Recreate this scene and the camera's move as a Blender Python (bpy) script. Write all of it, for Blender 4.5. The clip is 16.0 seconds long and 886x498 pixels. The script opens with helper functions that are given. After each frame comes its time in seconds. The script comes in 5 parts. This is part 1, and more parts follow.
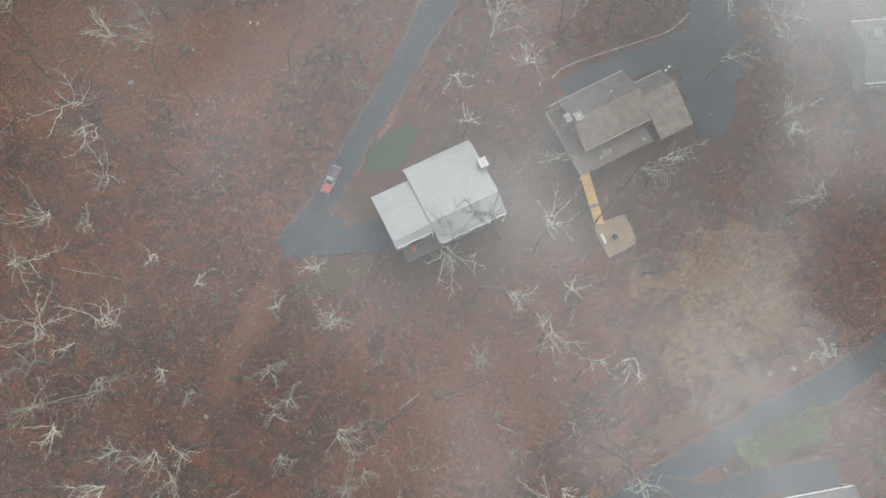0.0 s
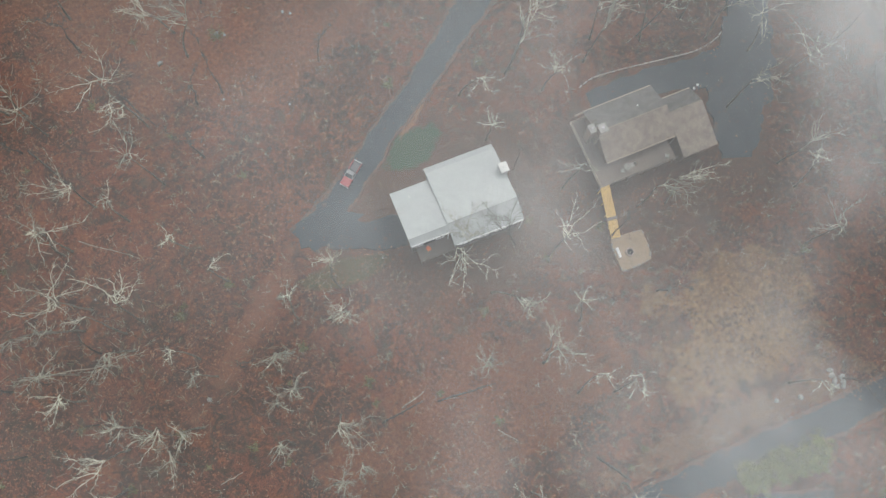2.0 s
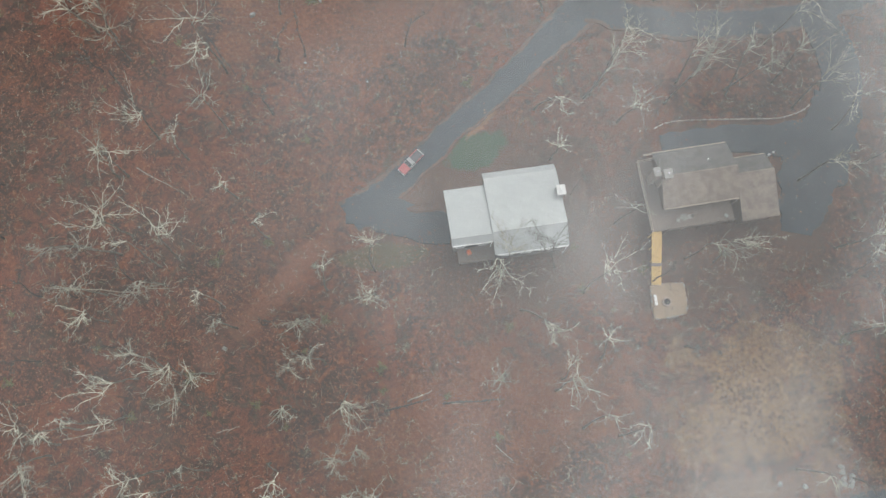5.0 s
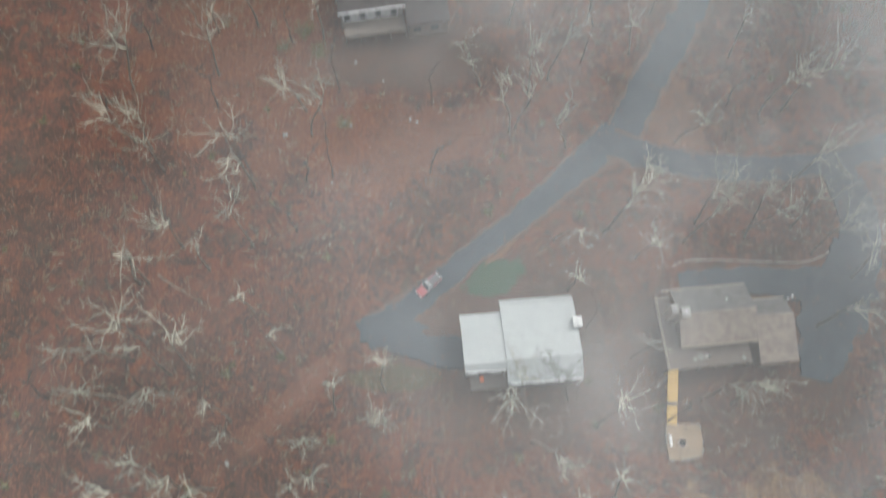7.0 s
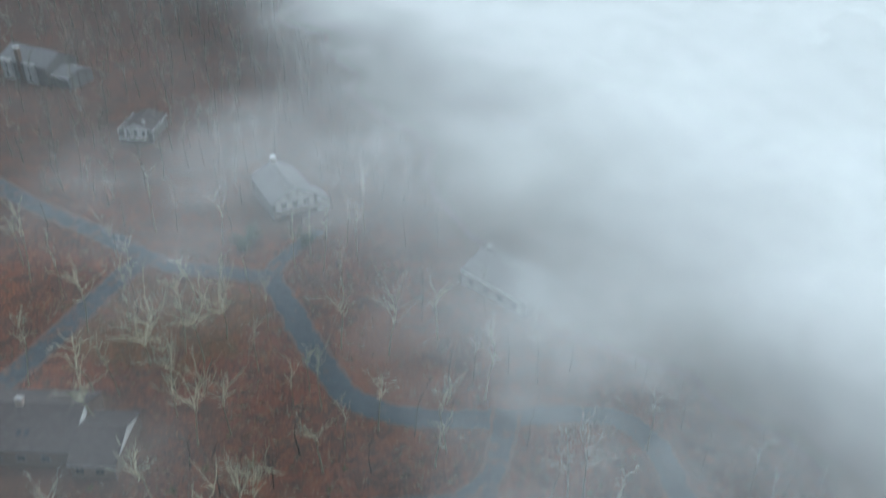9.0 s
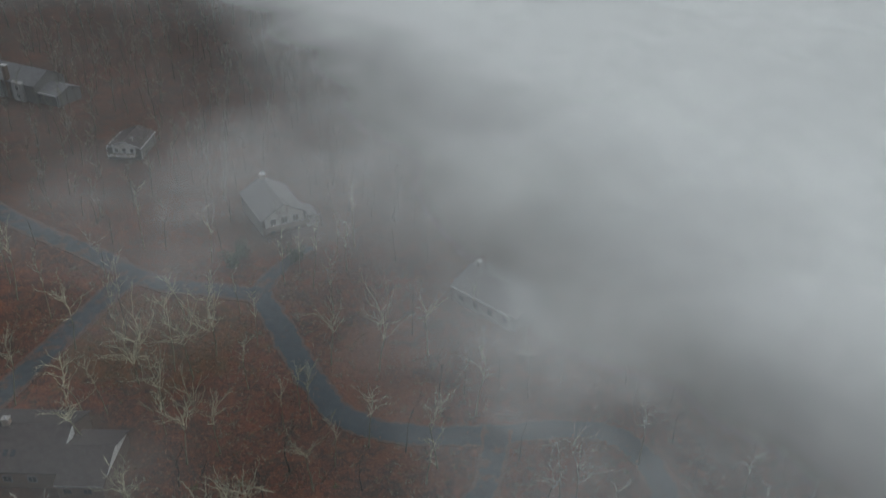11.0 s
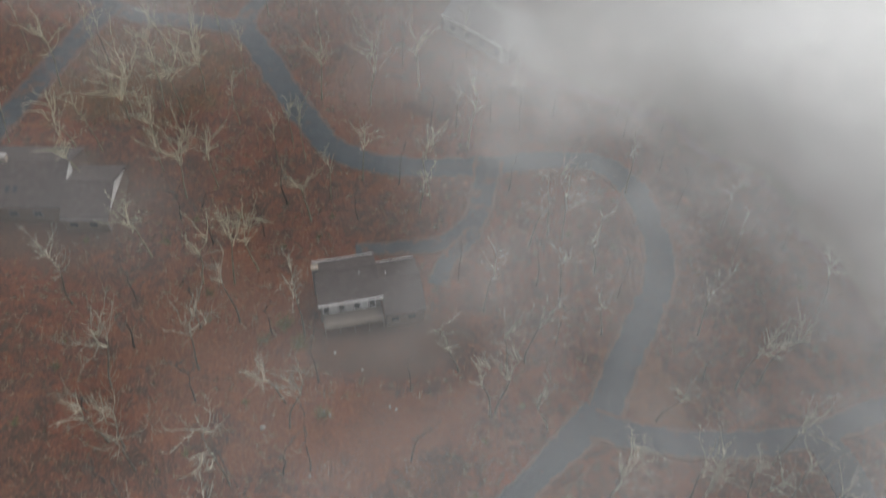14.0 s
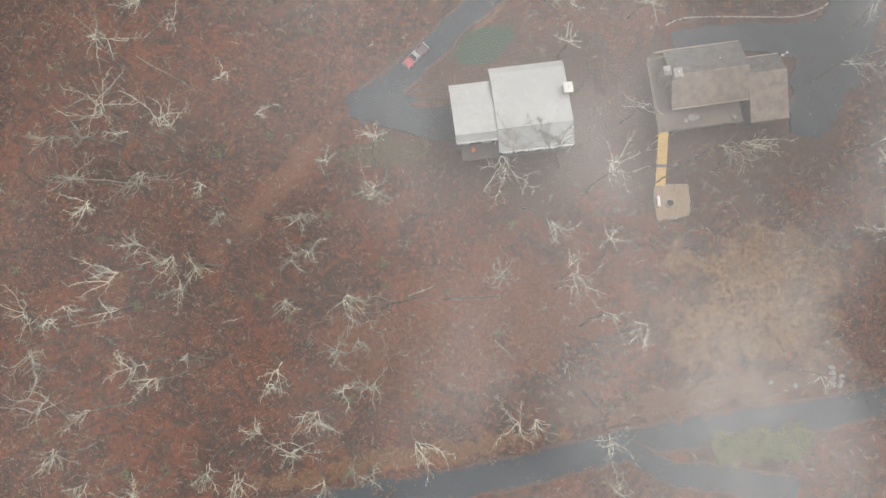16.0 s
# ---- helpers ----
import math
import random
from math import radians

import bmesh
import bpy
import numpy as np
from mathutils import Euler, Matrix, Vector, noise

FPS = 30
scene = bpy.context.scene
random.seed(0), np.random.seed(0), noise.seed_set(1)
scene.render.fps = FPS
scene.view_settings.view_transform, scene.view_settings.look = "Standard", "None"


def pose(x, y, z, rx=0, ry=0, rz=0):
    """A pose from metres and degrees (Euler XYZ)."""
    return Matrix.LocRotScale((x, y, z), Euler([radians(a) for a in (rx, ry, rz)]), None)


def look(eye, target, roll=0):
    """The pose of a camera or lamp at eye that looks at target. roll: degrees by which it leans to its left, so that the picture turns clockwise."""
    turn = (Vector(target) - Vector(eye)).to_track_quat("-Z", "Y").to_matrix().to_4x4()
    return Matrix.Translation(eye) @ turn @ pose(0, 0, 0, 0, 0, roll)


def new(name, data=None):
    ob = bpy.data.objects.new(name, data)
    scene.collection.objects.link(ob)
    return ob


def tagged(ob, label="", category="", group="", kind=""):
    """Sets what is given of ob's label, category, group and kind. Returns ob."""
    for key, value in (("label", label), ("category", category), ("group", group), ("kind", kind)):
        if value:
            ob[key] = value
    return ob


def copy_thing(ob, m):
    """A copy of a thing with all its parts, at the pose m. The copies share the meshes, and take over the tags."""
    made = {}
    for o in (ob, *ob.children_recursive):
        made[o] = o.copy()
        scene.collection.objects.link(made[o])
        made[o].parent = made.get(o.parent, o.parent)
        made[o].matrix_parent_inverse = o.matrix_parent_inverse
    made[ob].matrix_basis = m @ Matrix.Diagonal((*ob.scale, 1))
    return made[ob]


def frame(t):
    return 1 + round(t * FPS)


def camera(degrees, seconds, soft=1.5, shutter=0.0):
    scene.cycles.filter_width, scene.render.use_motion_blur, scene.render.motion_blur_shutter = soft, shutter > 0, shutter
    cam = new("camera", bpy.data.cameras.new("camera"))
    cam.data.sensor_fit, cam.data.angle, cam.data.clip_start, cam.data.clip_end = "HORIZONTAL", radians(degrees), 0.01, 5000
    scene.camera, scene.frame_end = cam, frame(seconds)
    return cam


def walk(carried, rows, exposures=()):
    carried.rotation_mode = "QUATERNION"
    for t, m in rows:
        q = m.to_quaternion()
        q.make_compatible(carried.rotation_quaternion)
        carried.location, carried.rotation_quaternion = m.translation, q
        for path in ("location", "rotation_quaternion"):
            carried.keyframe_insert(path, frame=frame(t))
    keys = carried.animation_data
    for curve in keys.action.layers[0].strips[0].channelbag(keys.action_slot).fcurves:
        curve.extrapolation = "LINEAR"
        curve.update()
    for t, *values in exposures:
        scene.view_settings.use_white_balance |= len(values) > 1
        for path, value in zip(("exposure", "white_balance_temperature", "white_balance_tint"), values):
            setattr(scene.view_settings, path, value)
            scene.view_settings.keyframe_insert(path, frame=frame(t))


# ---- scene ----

# Camera: a drone that hovers in one spot, turns and tilts its gimbal.
EYE = (0.0, 0.0, 130.0)
cam = camera(56.17, 16.0, soft=1.5, shutter=0.5)
PATH = (
    (0, 12.48, -1.05, -18.99),    (0.5, 12.50, -1.01, -18.41),    (1, 12.47, -1.01, -16.22),
    (1.5, 12.48, -0.99, -15.80),    (2, 12.49, -0.99, -14.64),    (2.5, 12.51, -0.99, -13.63),
    (3, 12.51, -1.01, -11.30),    (3.5, 12.50, -1.02, -8.50),    (4, 12.47, -1.05, -6.28),
    (6.3, 12.44, -0.96, 2.70),    (6.5, 13.54, -0.94, 2.56),    (7, 20.91, -0.97, 2.30),
    (7.5, 29.60, -1.06, 2.14),    (8, 38.91, -1.08, 1.87),    (8.5, 48.28, -1.15, 1.66),
    (9, 57.67, -1.17, 1.44),    (9.2, 61.30, -1.18, 1.36),    (9.45, 64.30, -1.19, 1.25),
    (9.7, 65.30, -1.20, 1.15),    (10.2, 64.00, -1.22, 0.95),    (10.8, 60.20, -1.23, 0.72),
    (11.3, 56.80, -1.24, 0.55),    (11.5, 55.75, -1.24, 0.48),    (12, 53.27, -1.21, 0.33),
    (12.5, 50.15, -1.20, 0.18),    (13, 47.00, -1.15, 0.04),    (13.5, 43.84, -1.15, -0.04),
    (14, 40.50, -1.13, -0.18),    (14.5, 29.04, -1.15, -0.10),    (15, 17.33, -1.14, 0.01),
    (15.5, 5.31, -1.05, -0.03),    (16, 5.29, -1.05, -0.10),
)

EXPOSURES = (
    (0, 0.24, 6500, 8), (4.0, 0.28, 6500, 8), (6.5, 0.30, 6500, 8), (7.5, 0.50, 6250, 6), (8.3, 0.36, 5800, 2), (9.0, -0.02, 5600, 0), (10.0, -0.32, 5800, 3),
    (11.3, -0.95, 6300, 6), (12.5, -0.75, 6450, 7), (13.5, -0.37, 6500, 9), (14.0, -0.12, 6650, 11), (14.6, 0.05, 6750, 12), (15.5, 0.43, 6950, 13), (16.0, 0.43, 6950, 13),
)
walk(cam, [(t, pose(*EYE, rx, ry, rz)) for t, rx, ry, rz in PATH], EXPOSURES)

# World: overcast morning sky, a weak and very soft sun.
SUN_ELEVATION, SUN_AZIMUTH = 58.0, 48.0
world = bpy.data.worlds.new("world")
scene.world = world
world.use_nodes = True
wt = world.node_tree
for n in list(wt.nodes):
    wt.nodes.remove(n)
w_out = wt.nodes.new("ShaderNodeOutputWorld")
w_sky = wt.nodes.new("ShaderNodeTexSky")
w_sky.sky_type = "NISHITA"
w_sky.sun_disc = False
w_sky.sun_elevation, w_sky.sun_rotation = radians(SUN_ELEVATION), radians(SUN_AZIMUTH)
w_sky.air_density, w_sky.dust_density = 1.0, 4.0
w_hsv = wt.nodes.new("ShaderNodeHueSaturation")
w_hsv.inputs["Saturation"].default_value = 0.25
w_bg = wt.nodes.new("ShaderNodeBackground")
w_bg.inputs["Strength"].default_value = 0.17
wt.links.new(w_sky.outputs["Color"], w_hsv.inputs["Color"])
wt.links.new(w_hsv.outputs["Color"], w_bg.inputs["Color"])
wt.links.new(w_bg.outputs["Background"], w_out.inputs["Surface"])
sun = new("sun", bpy.data.lights.new("sun", "SUN"))
sun.data.energy, sun.data.angle, sun.data.color = 0.62, radians(65), (1.0, 0.98, 0.95)
sa, se = radians(SUN_AZIMUTH), radians(SUN_ELEVATION)
sun_way = Vector((math.sin(sa) * math.cos(se), math.cos(sa) * math.cos(se), math.sin(se)))
sun.matrix_world = look(tuple(sun_way * 300), (0, 0, 0))

# ---- materials ----


class Mat:
    """A node material with a principled surface and a few short ways to wire it."""

    def __init__(self, name, rough=0.8, metal=0.0, spec=0.3):
        self.m = bpy.data.materials.new(name)
        self.m.use_nodes = True
        self.t = self.m.node_tree
        self.b = self.t.nodes["Principled BSDF"]
        self.b.inputs["Roughness"].default_value = rough
        self.b.inputs["Metallic"].default_value = metal
        self.b.inputs["Specular IOR Level"].default_value = spec
        self.pos = self.t.nodes.new("ShaderNodeNewGeometry").outputs["Position"]
        self.obj = self.t.nodes.new("ShaderNodeTexCoord").outputs["Object"]

    def link(self, a, b):
        self.t.links.new(a, b)

    def noise(self, scale, detail=4.0, rough=0.6, where=None, distort=0.0):
        n = self.t.nodes.new("ShaderNodeTexNoise")
        n.inputs["Scale"].default_value = scale
        n.inputs["Detail"].default_value = detail
        n.inputs["Roughness"].default_value = rough
        n.inputs["Distortion"].default_value = distort
        self.link(where or self.pos, n.inputs["Vector"])
        return n.outputs["Fac"]

    def ramp(self, fac, lo, hi, a=0.0, b=1.0, smooth=True):
        n = self.t.nodes.new("ShaderNodeMapRange")
        n.interpolation_type = "SMOOTHSTEP" if smooth else "LINEAR"
        for k, v in (("From Min", lo), ("From Max", hi), ("To Min", a), ("To Max", b)):
            n.inputs[k].default_value = v
        self.link(fac, n.inputs["Value"])
        return n.outputs["Result"]

    def math(self, op, a, b=0.0, clamp=False):
        n = self.t.nodes.new("ShaderNodeMath")
        n.operation, n.use_clamp = op, clamp
        for i, v in enumerate((a, b)):
            if isinstance(v, (int, float)):
                n.inputs[i].default_value = v
            else:
                self.link(v, n.inputs[i])
        return n.outputs[0]

    def mix(self, fac, a, b, blend="MIX"):
        n = self.t.nodes.new("ShaderNodeMix")
        n.data_type, n.blend_type = "RGBA", blend
        for key, v in ((0, fac), (6, a), (7, b)):
            if isinstance(v, (int, float)):
                n.inputs[key].default_value = v
            elif isinstance(v, tuple):
                n.inputs[key].default_value = (*v, 1.0)
            else:
                self.link(v, n.inputs[key])
        return n.outputs[2]

    def random(self):
        return self.t.nodes.new("ShaderNodeObjectInfo").outputs["Random"]

    def island(self):
        return self.t.nodes.new("ShaderNodeNewGeometry").outputs["Random Per Island"]

    def stretched(self, sx, sy, sz, where=None):
        n = self.t.nodes.new("ShaderNodeMapping")
        n.inputs["Scale"].default_value = (sx, sy, sz)
        self.link(where or self.pos, n.inputs["Vector"])
        return n.outputs["Vector"]

    def blob(self, cx, cy, rx, ry, turn=0.0, ragged=0.5, scale=0.12, where=None, inner=0.75, outer=1.15):
        """1 inside an ellipse with a ragged rim, 0 outside."""
        n = self.t.nodes.new("ShaderNodeMapping")
        n.vector_type = "TEXTURE"
        n.inputs["Location"].default_value = (cx, cy, 0)
        n.inputs["Rotation"].default_value = (0, 0, radians(turn))
        n.inputs["Scale"].default_value = (rx, ry, 1e4)
        self.link(where or self.pos, n.inputs["Vector"])
        v = self.t.nodes.new("ShaderNodeVectorMath")
        v.operation = "LENGTH"
        self.link(n.outputs["Vector"], v.inputs[0])
        d = self.math("ADD", v.outputs["Value"], self.math("MULTIPLY", self.math("SUBTRACT", self.noise(scale, 5, where=where), 0.5), ragged * 3))
        return self.ramp(d, inner, outer, 1.0, 0.0)

    def done(self, color, rough=None, bump=None, strength=0.4, distance=0.05):
        if isinstance(color, tuple):
            self.b.inputs["Base Color"].default_value = (*color, 1.0)
        else:
            self.link(color, self.b.inputs["Base Color"])
        if rough is not None:
            self.link(rough, self.b.inputs["Roughness"])
        if bump is not None:
            n = self.t.nodes.new("ShaderNodeBump")
            n.inputs["Strength"].default_value = strength
            n.inputs["Distance"].default_value = distance
            self.link(bump, n.inputs["Height"])
            self.link(n.outputs["Normal"], self.b.inputs["Normal"])
        return self.m


def ground_material():
    k = Mat("leaf_covered_ground", 0.95, spec=0.1)
    big = k.noise(0.03, 6, 0.65)
    mid = k.noise(0.13, 8, 0.75, distort=0.9)
    small = k.noise(0.55, 6, 0.75, distort=1.0)
    fine = k.noise(1.6, 5, 0.85)
    grain = k.noise(4.5, 3, 0.9)
    c = k.mix(k.ramp(big, 0.38, 0.60), (0.205, 0.071, 0.040), (0.135, 0.070, 0.049))
    c = k.mix(k.math("MULTIPLY", k.ramp(mid, 0.48, 0.60), 0.80), c, (0.050, 0.036, 0.027))
    c = k.mix(k.math("MULTIPLY", k.ramp(small, 0.47, 0.60), 0.72), c, (0.048, 0.034, 0.027))
    c = k.mix(k.math("MULTIPLY", k.ramp(fine, 0.51, 0.62), 0.85), c, (0.31, 0.125, 0.068))
    c = k.mix(k.math("MULTIPLY", k.ramp(grain, 0.48, 0.62), 0.75), c, (0.032, 0.025, 0.021))
    ember = k.noise(0.17, 7, 0.7, k.stretched(1.1, 0.9, 1), 1.1)
    c = k.mix(k.math("MULTIPLY", k.ramp(ember, 0.52, 0.66), 0.65), c, k.mix(k.ramp(fine, 0.35, 0.65), (0.12, 0.048, 0.026), (0.33, 0.125, 0.062)))
    thicket = k.noise(0.36, 6, 0.7, k.stretched(0.8, 1.2, 1), 1.3)
    c = k.mix(k.math("MULTIPLY", k.ramp(thicket, 0.55, 0.65), 0.75), c, k.mix(grain, (0.022, 0.021, 0.014), (0.062, 0.052, 0.036)))
    mould = k.noise(0.22, 7, 0.7, k.stretched(1, 1, 1), 1.4)
    c = k.mix(k.math("MULTIPLY", k.ramp(mould, 0.54, 0.64), 0.6), c, k.mix(fine, (0.050, 0.044, 0.030), (0.120, 0.098, 0.068)))
    # floor turns darker brown between y 165 and 270
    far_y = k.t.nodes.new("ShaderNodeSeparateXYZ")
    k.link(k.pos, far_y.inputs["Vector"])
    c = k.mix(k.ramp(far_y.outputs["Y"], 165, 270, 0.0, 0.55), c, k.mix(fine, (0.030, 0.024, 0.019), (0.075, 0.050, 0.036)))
    # bright fresh leaves in the clearing below the dark house, and along the lanes
    for e in ((-12, 70, 26, 9, 8), (8, 0, 26, 10, 10), (-35, 90, 22, 22, 0), (-14, 150, 12, 30, 25)):
        c = k.mix(k.math("MULTIPLY", k.blob(*e, ragged=0.9), 0.55), c, k.mix(k.ramp(fine, 0.3, 0.7), (0.10, 0.040, 0.020), (0.30, 0.125, 0.065)))
    c = k.mix(k.math("MULTIPLY", k.blob(-22.0, 23.5, 15, 2.2, 46, 1.2, 0.2, None, 0.3, 1.5), 0.5), c, k.mix(fine, (0.21, 0.098, 0.068), (0.37, 0.19, 0.135)))
    # worn earth round the houses
    for e in ((13, 33, 21, 16, 7), (46, 33, 22, 17, 4), (-8, 87, 17, 8, 8), (-82, 122, 24, 16, 0), (-52, 228, 20, 18, -60)):
        c = k.mix(k.math("MULTIPLY", k.blob(*e), 0.8), c, k.mix(fine, (0.072, 0.050, 0.040), (0.145, 0.098, 0.074)))
    # dry grass lawn, pale bank by the junction, mossy turning circle, verges
    c = k.mix(k.math("MULTIPLY", k.blob(51, 3, 12, 12, 0, 1.1), 0.65), c, k.mix(k.ramp(k.math("ADD", k.math("MULTIPLY", fine, 0.5), k.math("MULTIPLY", small, 0.5)), 0.40, 0.62), (0.11, 0.072, 0.042), (0.42, 0.275, 0.135)))
    c = k.mix(k.math("MULTIPLY", k.blob(40, 78, 6, 9, 30, 1.1, 0.2), 0.55), c, k.mix(k.ramp(fine, 0.35, 0.65), (0.11, 0.062, 0.040), (0.30, 0.165, 0.10)))
    c = k.mix(k.math("MULTIPLY", k.blob(8.8, 45.2, 5.2, 3.2, 20, 0.5, 0.25), 0.9), c, k.mix(fine, (0.030, 0.078, 0.046), (0.060, 0.120, 0.072)))
    c = k.mix(k.math("MULTIPLY", k.blob(10.8, 51.0, 5.0, 1.0, 47, 0.8, 0.5), 0.7), c, k.mix(k.ramp(fine, 0.35, 0.65), (0.16, 0.090, 0.055), (0.34, 0.20, 0.12)))
    c = k.mix(k.math("MULTIPLY", k.blob(-7, 27.5, 8, 2.2, 5, 0.6), 0.75), c, k.mix(fine, (0.070, 0.075, 0.035), (0.12, 0.11, 0.06)))
    c = k.mix(k.math("MULTIPLY", k.blob(-5, -20.5, 24, 1.8, 9, 1.0, 0.3), 0.75), c, k.mix(k.ramp(fine, 0.35, 0.65), (0.13, 0.075, 0.042), (0.32, 0.175, 0.085)))
    c = k.mix(k.math("MULTIPLY", k.blob(45, -10.5, 24, 2.2, 8, 1.0, 0.3), 0.65), c, k.mix(k.ramp(fine, 0.35, 0.65), (0.12, 0.080, 0.055), (0.28, 0.18, 0.115)))
    c = k.mix(k.math("MULTIPLY", k.blob(-72, 168, 26, 20, 0, 0.9), 0.4), c, k.mix(k.ramp(fine, 0.35, 0.65), (0.07, 0.060, 0.032), (0.16, 0.13, 0.06)))
    h = k.math("ADD", k.math("MULTIPLY", mid, 2.0), k.math("ADD", fine, k.math("MULTIPLY", grain, 0.5)))
    c = k.mix(1.0, c, (0.86, 0.84, 0.82), "MULTIPLY")
    return k.done(c, bump=h, strength=0.8, distance=0.25)


def asphalt_material(name, base, leaves):
    k = Mat(name, 0.62, spec=0.35)
    c = k.mix(k.noise(0.5, 5), tuple(v * 0.8 for v in base), tuple(v * 1.25 for v in base))
    c = k.mix(k.math("MULTIPLY", k.ramp(k.noise(14, 3), 0.5, 0.8), 0.3), c, (0.16, 0.16, 0.155))
    edge = k.t.nodes.new("ShaderNodeAttribute")
    edge.attribute_name = "edge"
    drift = k.math("ADD", k.noise(0.25, 6, 0.7), k.math("MULTIPLY", k.ramp(edge.outputs["Fac"], 0.25, 1.0), 0.30))
    patch = k.ramp(drift, 0.62 - leaves, 0.74 - leaves)
    c = k.mix(k.math("MULTIPLY", patch, 0.85), c, k.mix(k.ramp(k.noise(2.2, 5, 0.8), 0.35, 0.65), (0.04, 0.030, 0.024), (0.14, 0.068, 0.044)))
    return k.done(c, rough=k.ramp(k.noise(0.4, 4), 0.3, 0.7, 0.42, 0.75), bump=k.noise(30, 2), strength=0.25, distance=0.02)


def roof_material(name, a, b, rough=0.85, metal=0.0, moss=0.0, dirt=0.25):
    k = Mat(name, rough, metal)
    c = k.mix(k.ramp(k.noise(0.9, 5, 0.65), 0.32, 0.68), a, b)
    c = k.mix(k.math("MULTIPLY", k.ramp(k.noise(5.0, 3, 0.8, k.stretched(1, 2.5, 1, k.obj)), 0.45, 0.7), 0.35), c, tuple(v * 0.62 for v in a))
    c = k.mix(k.math("MULTIPLY", k.ramp(k.noise(0.35, 6, 0.7, k.stretched(1, 2.2, 1, k.obj)), 0.5, 0.75), dirt), c, (0.09, 0.075, 0.06))
    if moss:
        c = k.mix(k.math("MULTIPLY", k.ramp(k.noise(0.6, 6, 0.75), 0.5, 0.7), moss), c, (0.10, 0.095, 0.055))
    course = k.t.nodes.new("ShaderNodeTexWave")
    course.bands_direction = "Y"
    course.inputs["Scale"].default_value = 1.6
    course.inputs["Distortion"].default_value = 0.6
    k.link(k.obj, course.inputs["Vector"])
    return k.done(c, bump=course.outputs["Fac"] if not metal else k.noise(1.5, 3), strength=0.3, distance=0.02)


def plain_material(name, a, b, scale=3.0, rough=0.75, metal=0.0, bump=0.25, stretch=None):
    k = Mat(name, rough, metal)
    where = k.stretched(*stretch, k.obj) if stretch else k.obj
    n = k.noise(scale, 5, 0.65, where)
    c = k.mix(n, a, b)
    c = k.mix(k.math("MULTIPLY", k.ramp(k.noise(scale * 0.2, 4), 0.45, 0.75), 0.3), c, tuple(v * 0.6 for v in a))
    return k.done(c, bump=n, strength=bump, distance=0.02)


def bark_material(name, dark, pale, amount, patch=0.55):
    """Bark under patches of pale lichen; some trees carry much of it and some little."""
    k = Mat(name, 0.9, spec=0.15)
    n = k.noise(2.5, 5, 0.7, k.obj)
    c = k.mix(k.ramp(n, 0.5 - amount, 0.85 - amount), dark, pale)
    bare = k.math("ADD", k.noise(0.55, 3, 0.7), k.math("MULTIPLY", k.random(), 0.22))
    c = k.mix(k.math("MULTIPLY", k.ramp(bare, 0.50, 0.72), patch), c, k.mix(n, tuple(v * 0.6 for v in dark), tuple(v * 0.42 for v in pale)))
    return k.done(c, bump=k.noise(9, 3, 0.6, k.obj), strength=0.5, distance=0.02)


def leaf_material(name, colors):
    k = Mat(name, 0.85, spec=0.15)
    n = k.t.nodes.new("ShaderNodeValToRGB")
    e = n.color_ramp.elements
    e[0].color, e[1].color = (*colors[0], 1), (*colors[-1], 1)
    for i, col in enumerate(colors[1:-1], 1):
        e.new(i / (len(colors) - 1)).color = (*col, 1)
    k.link(k.island(), n.inputs["Fac"])
    return k.done(n.outputs["Color"])


def glass_material():
    k = Mat("window_glass", 0.08, spec=0.6)
    return k.done(k.mix(k.noise(0.6, 2), (0.02, 0.025, 0.03), (0.05, 0.06, 0.065)))


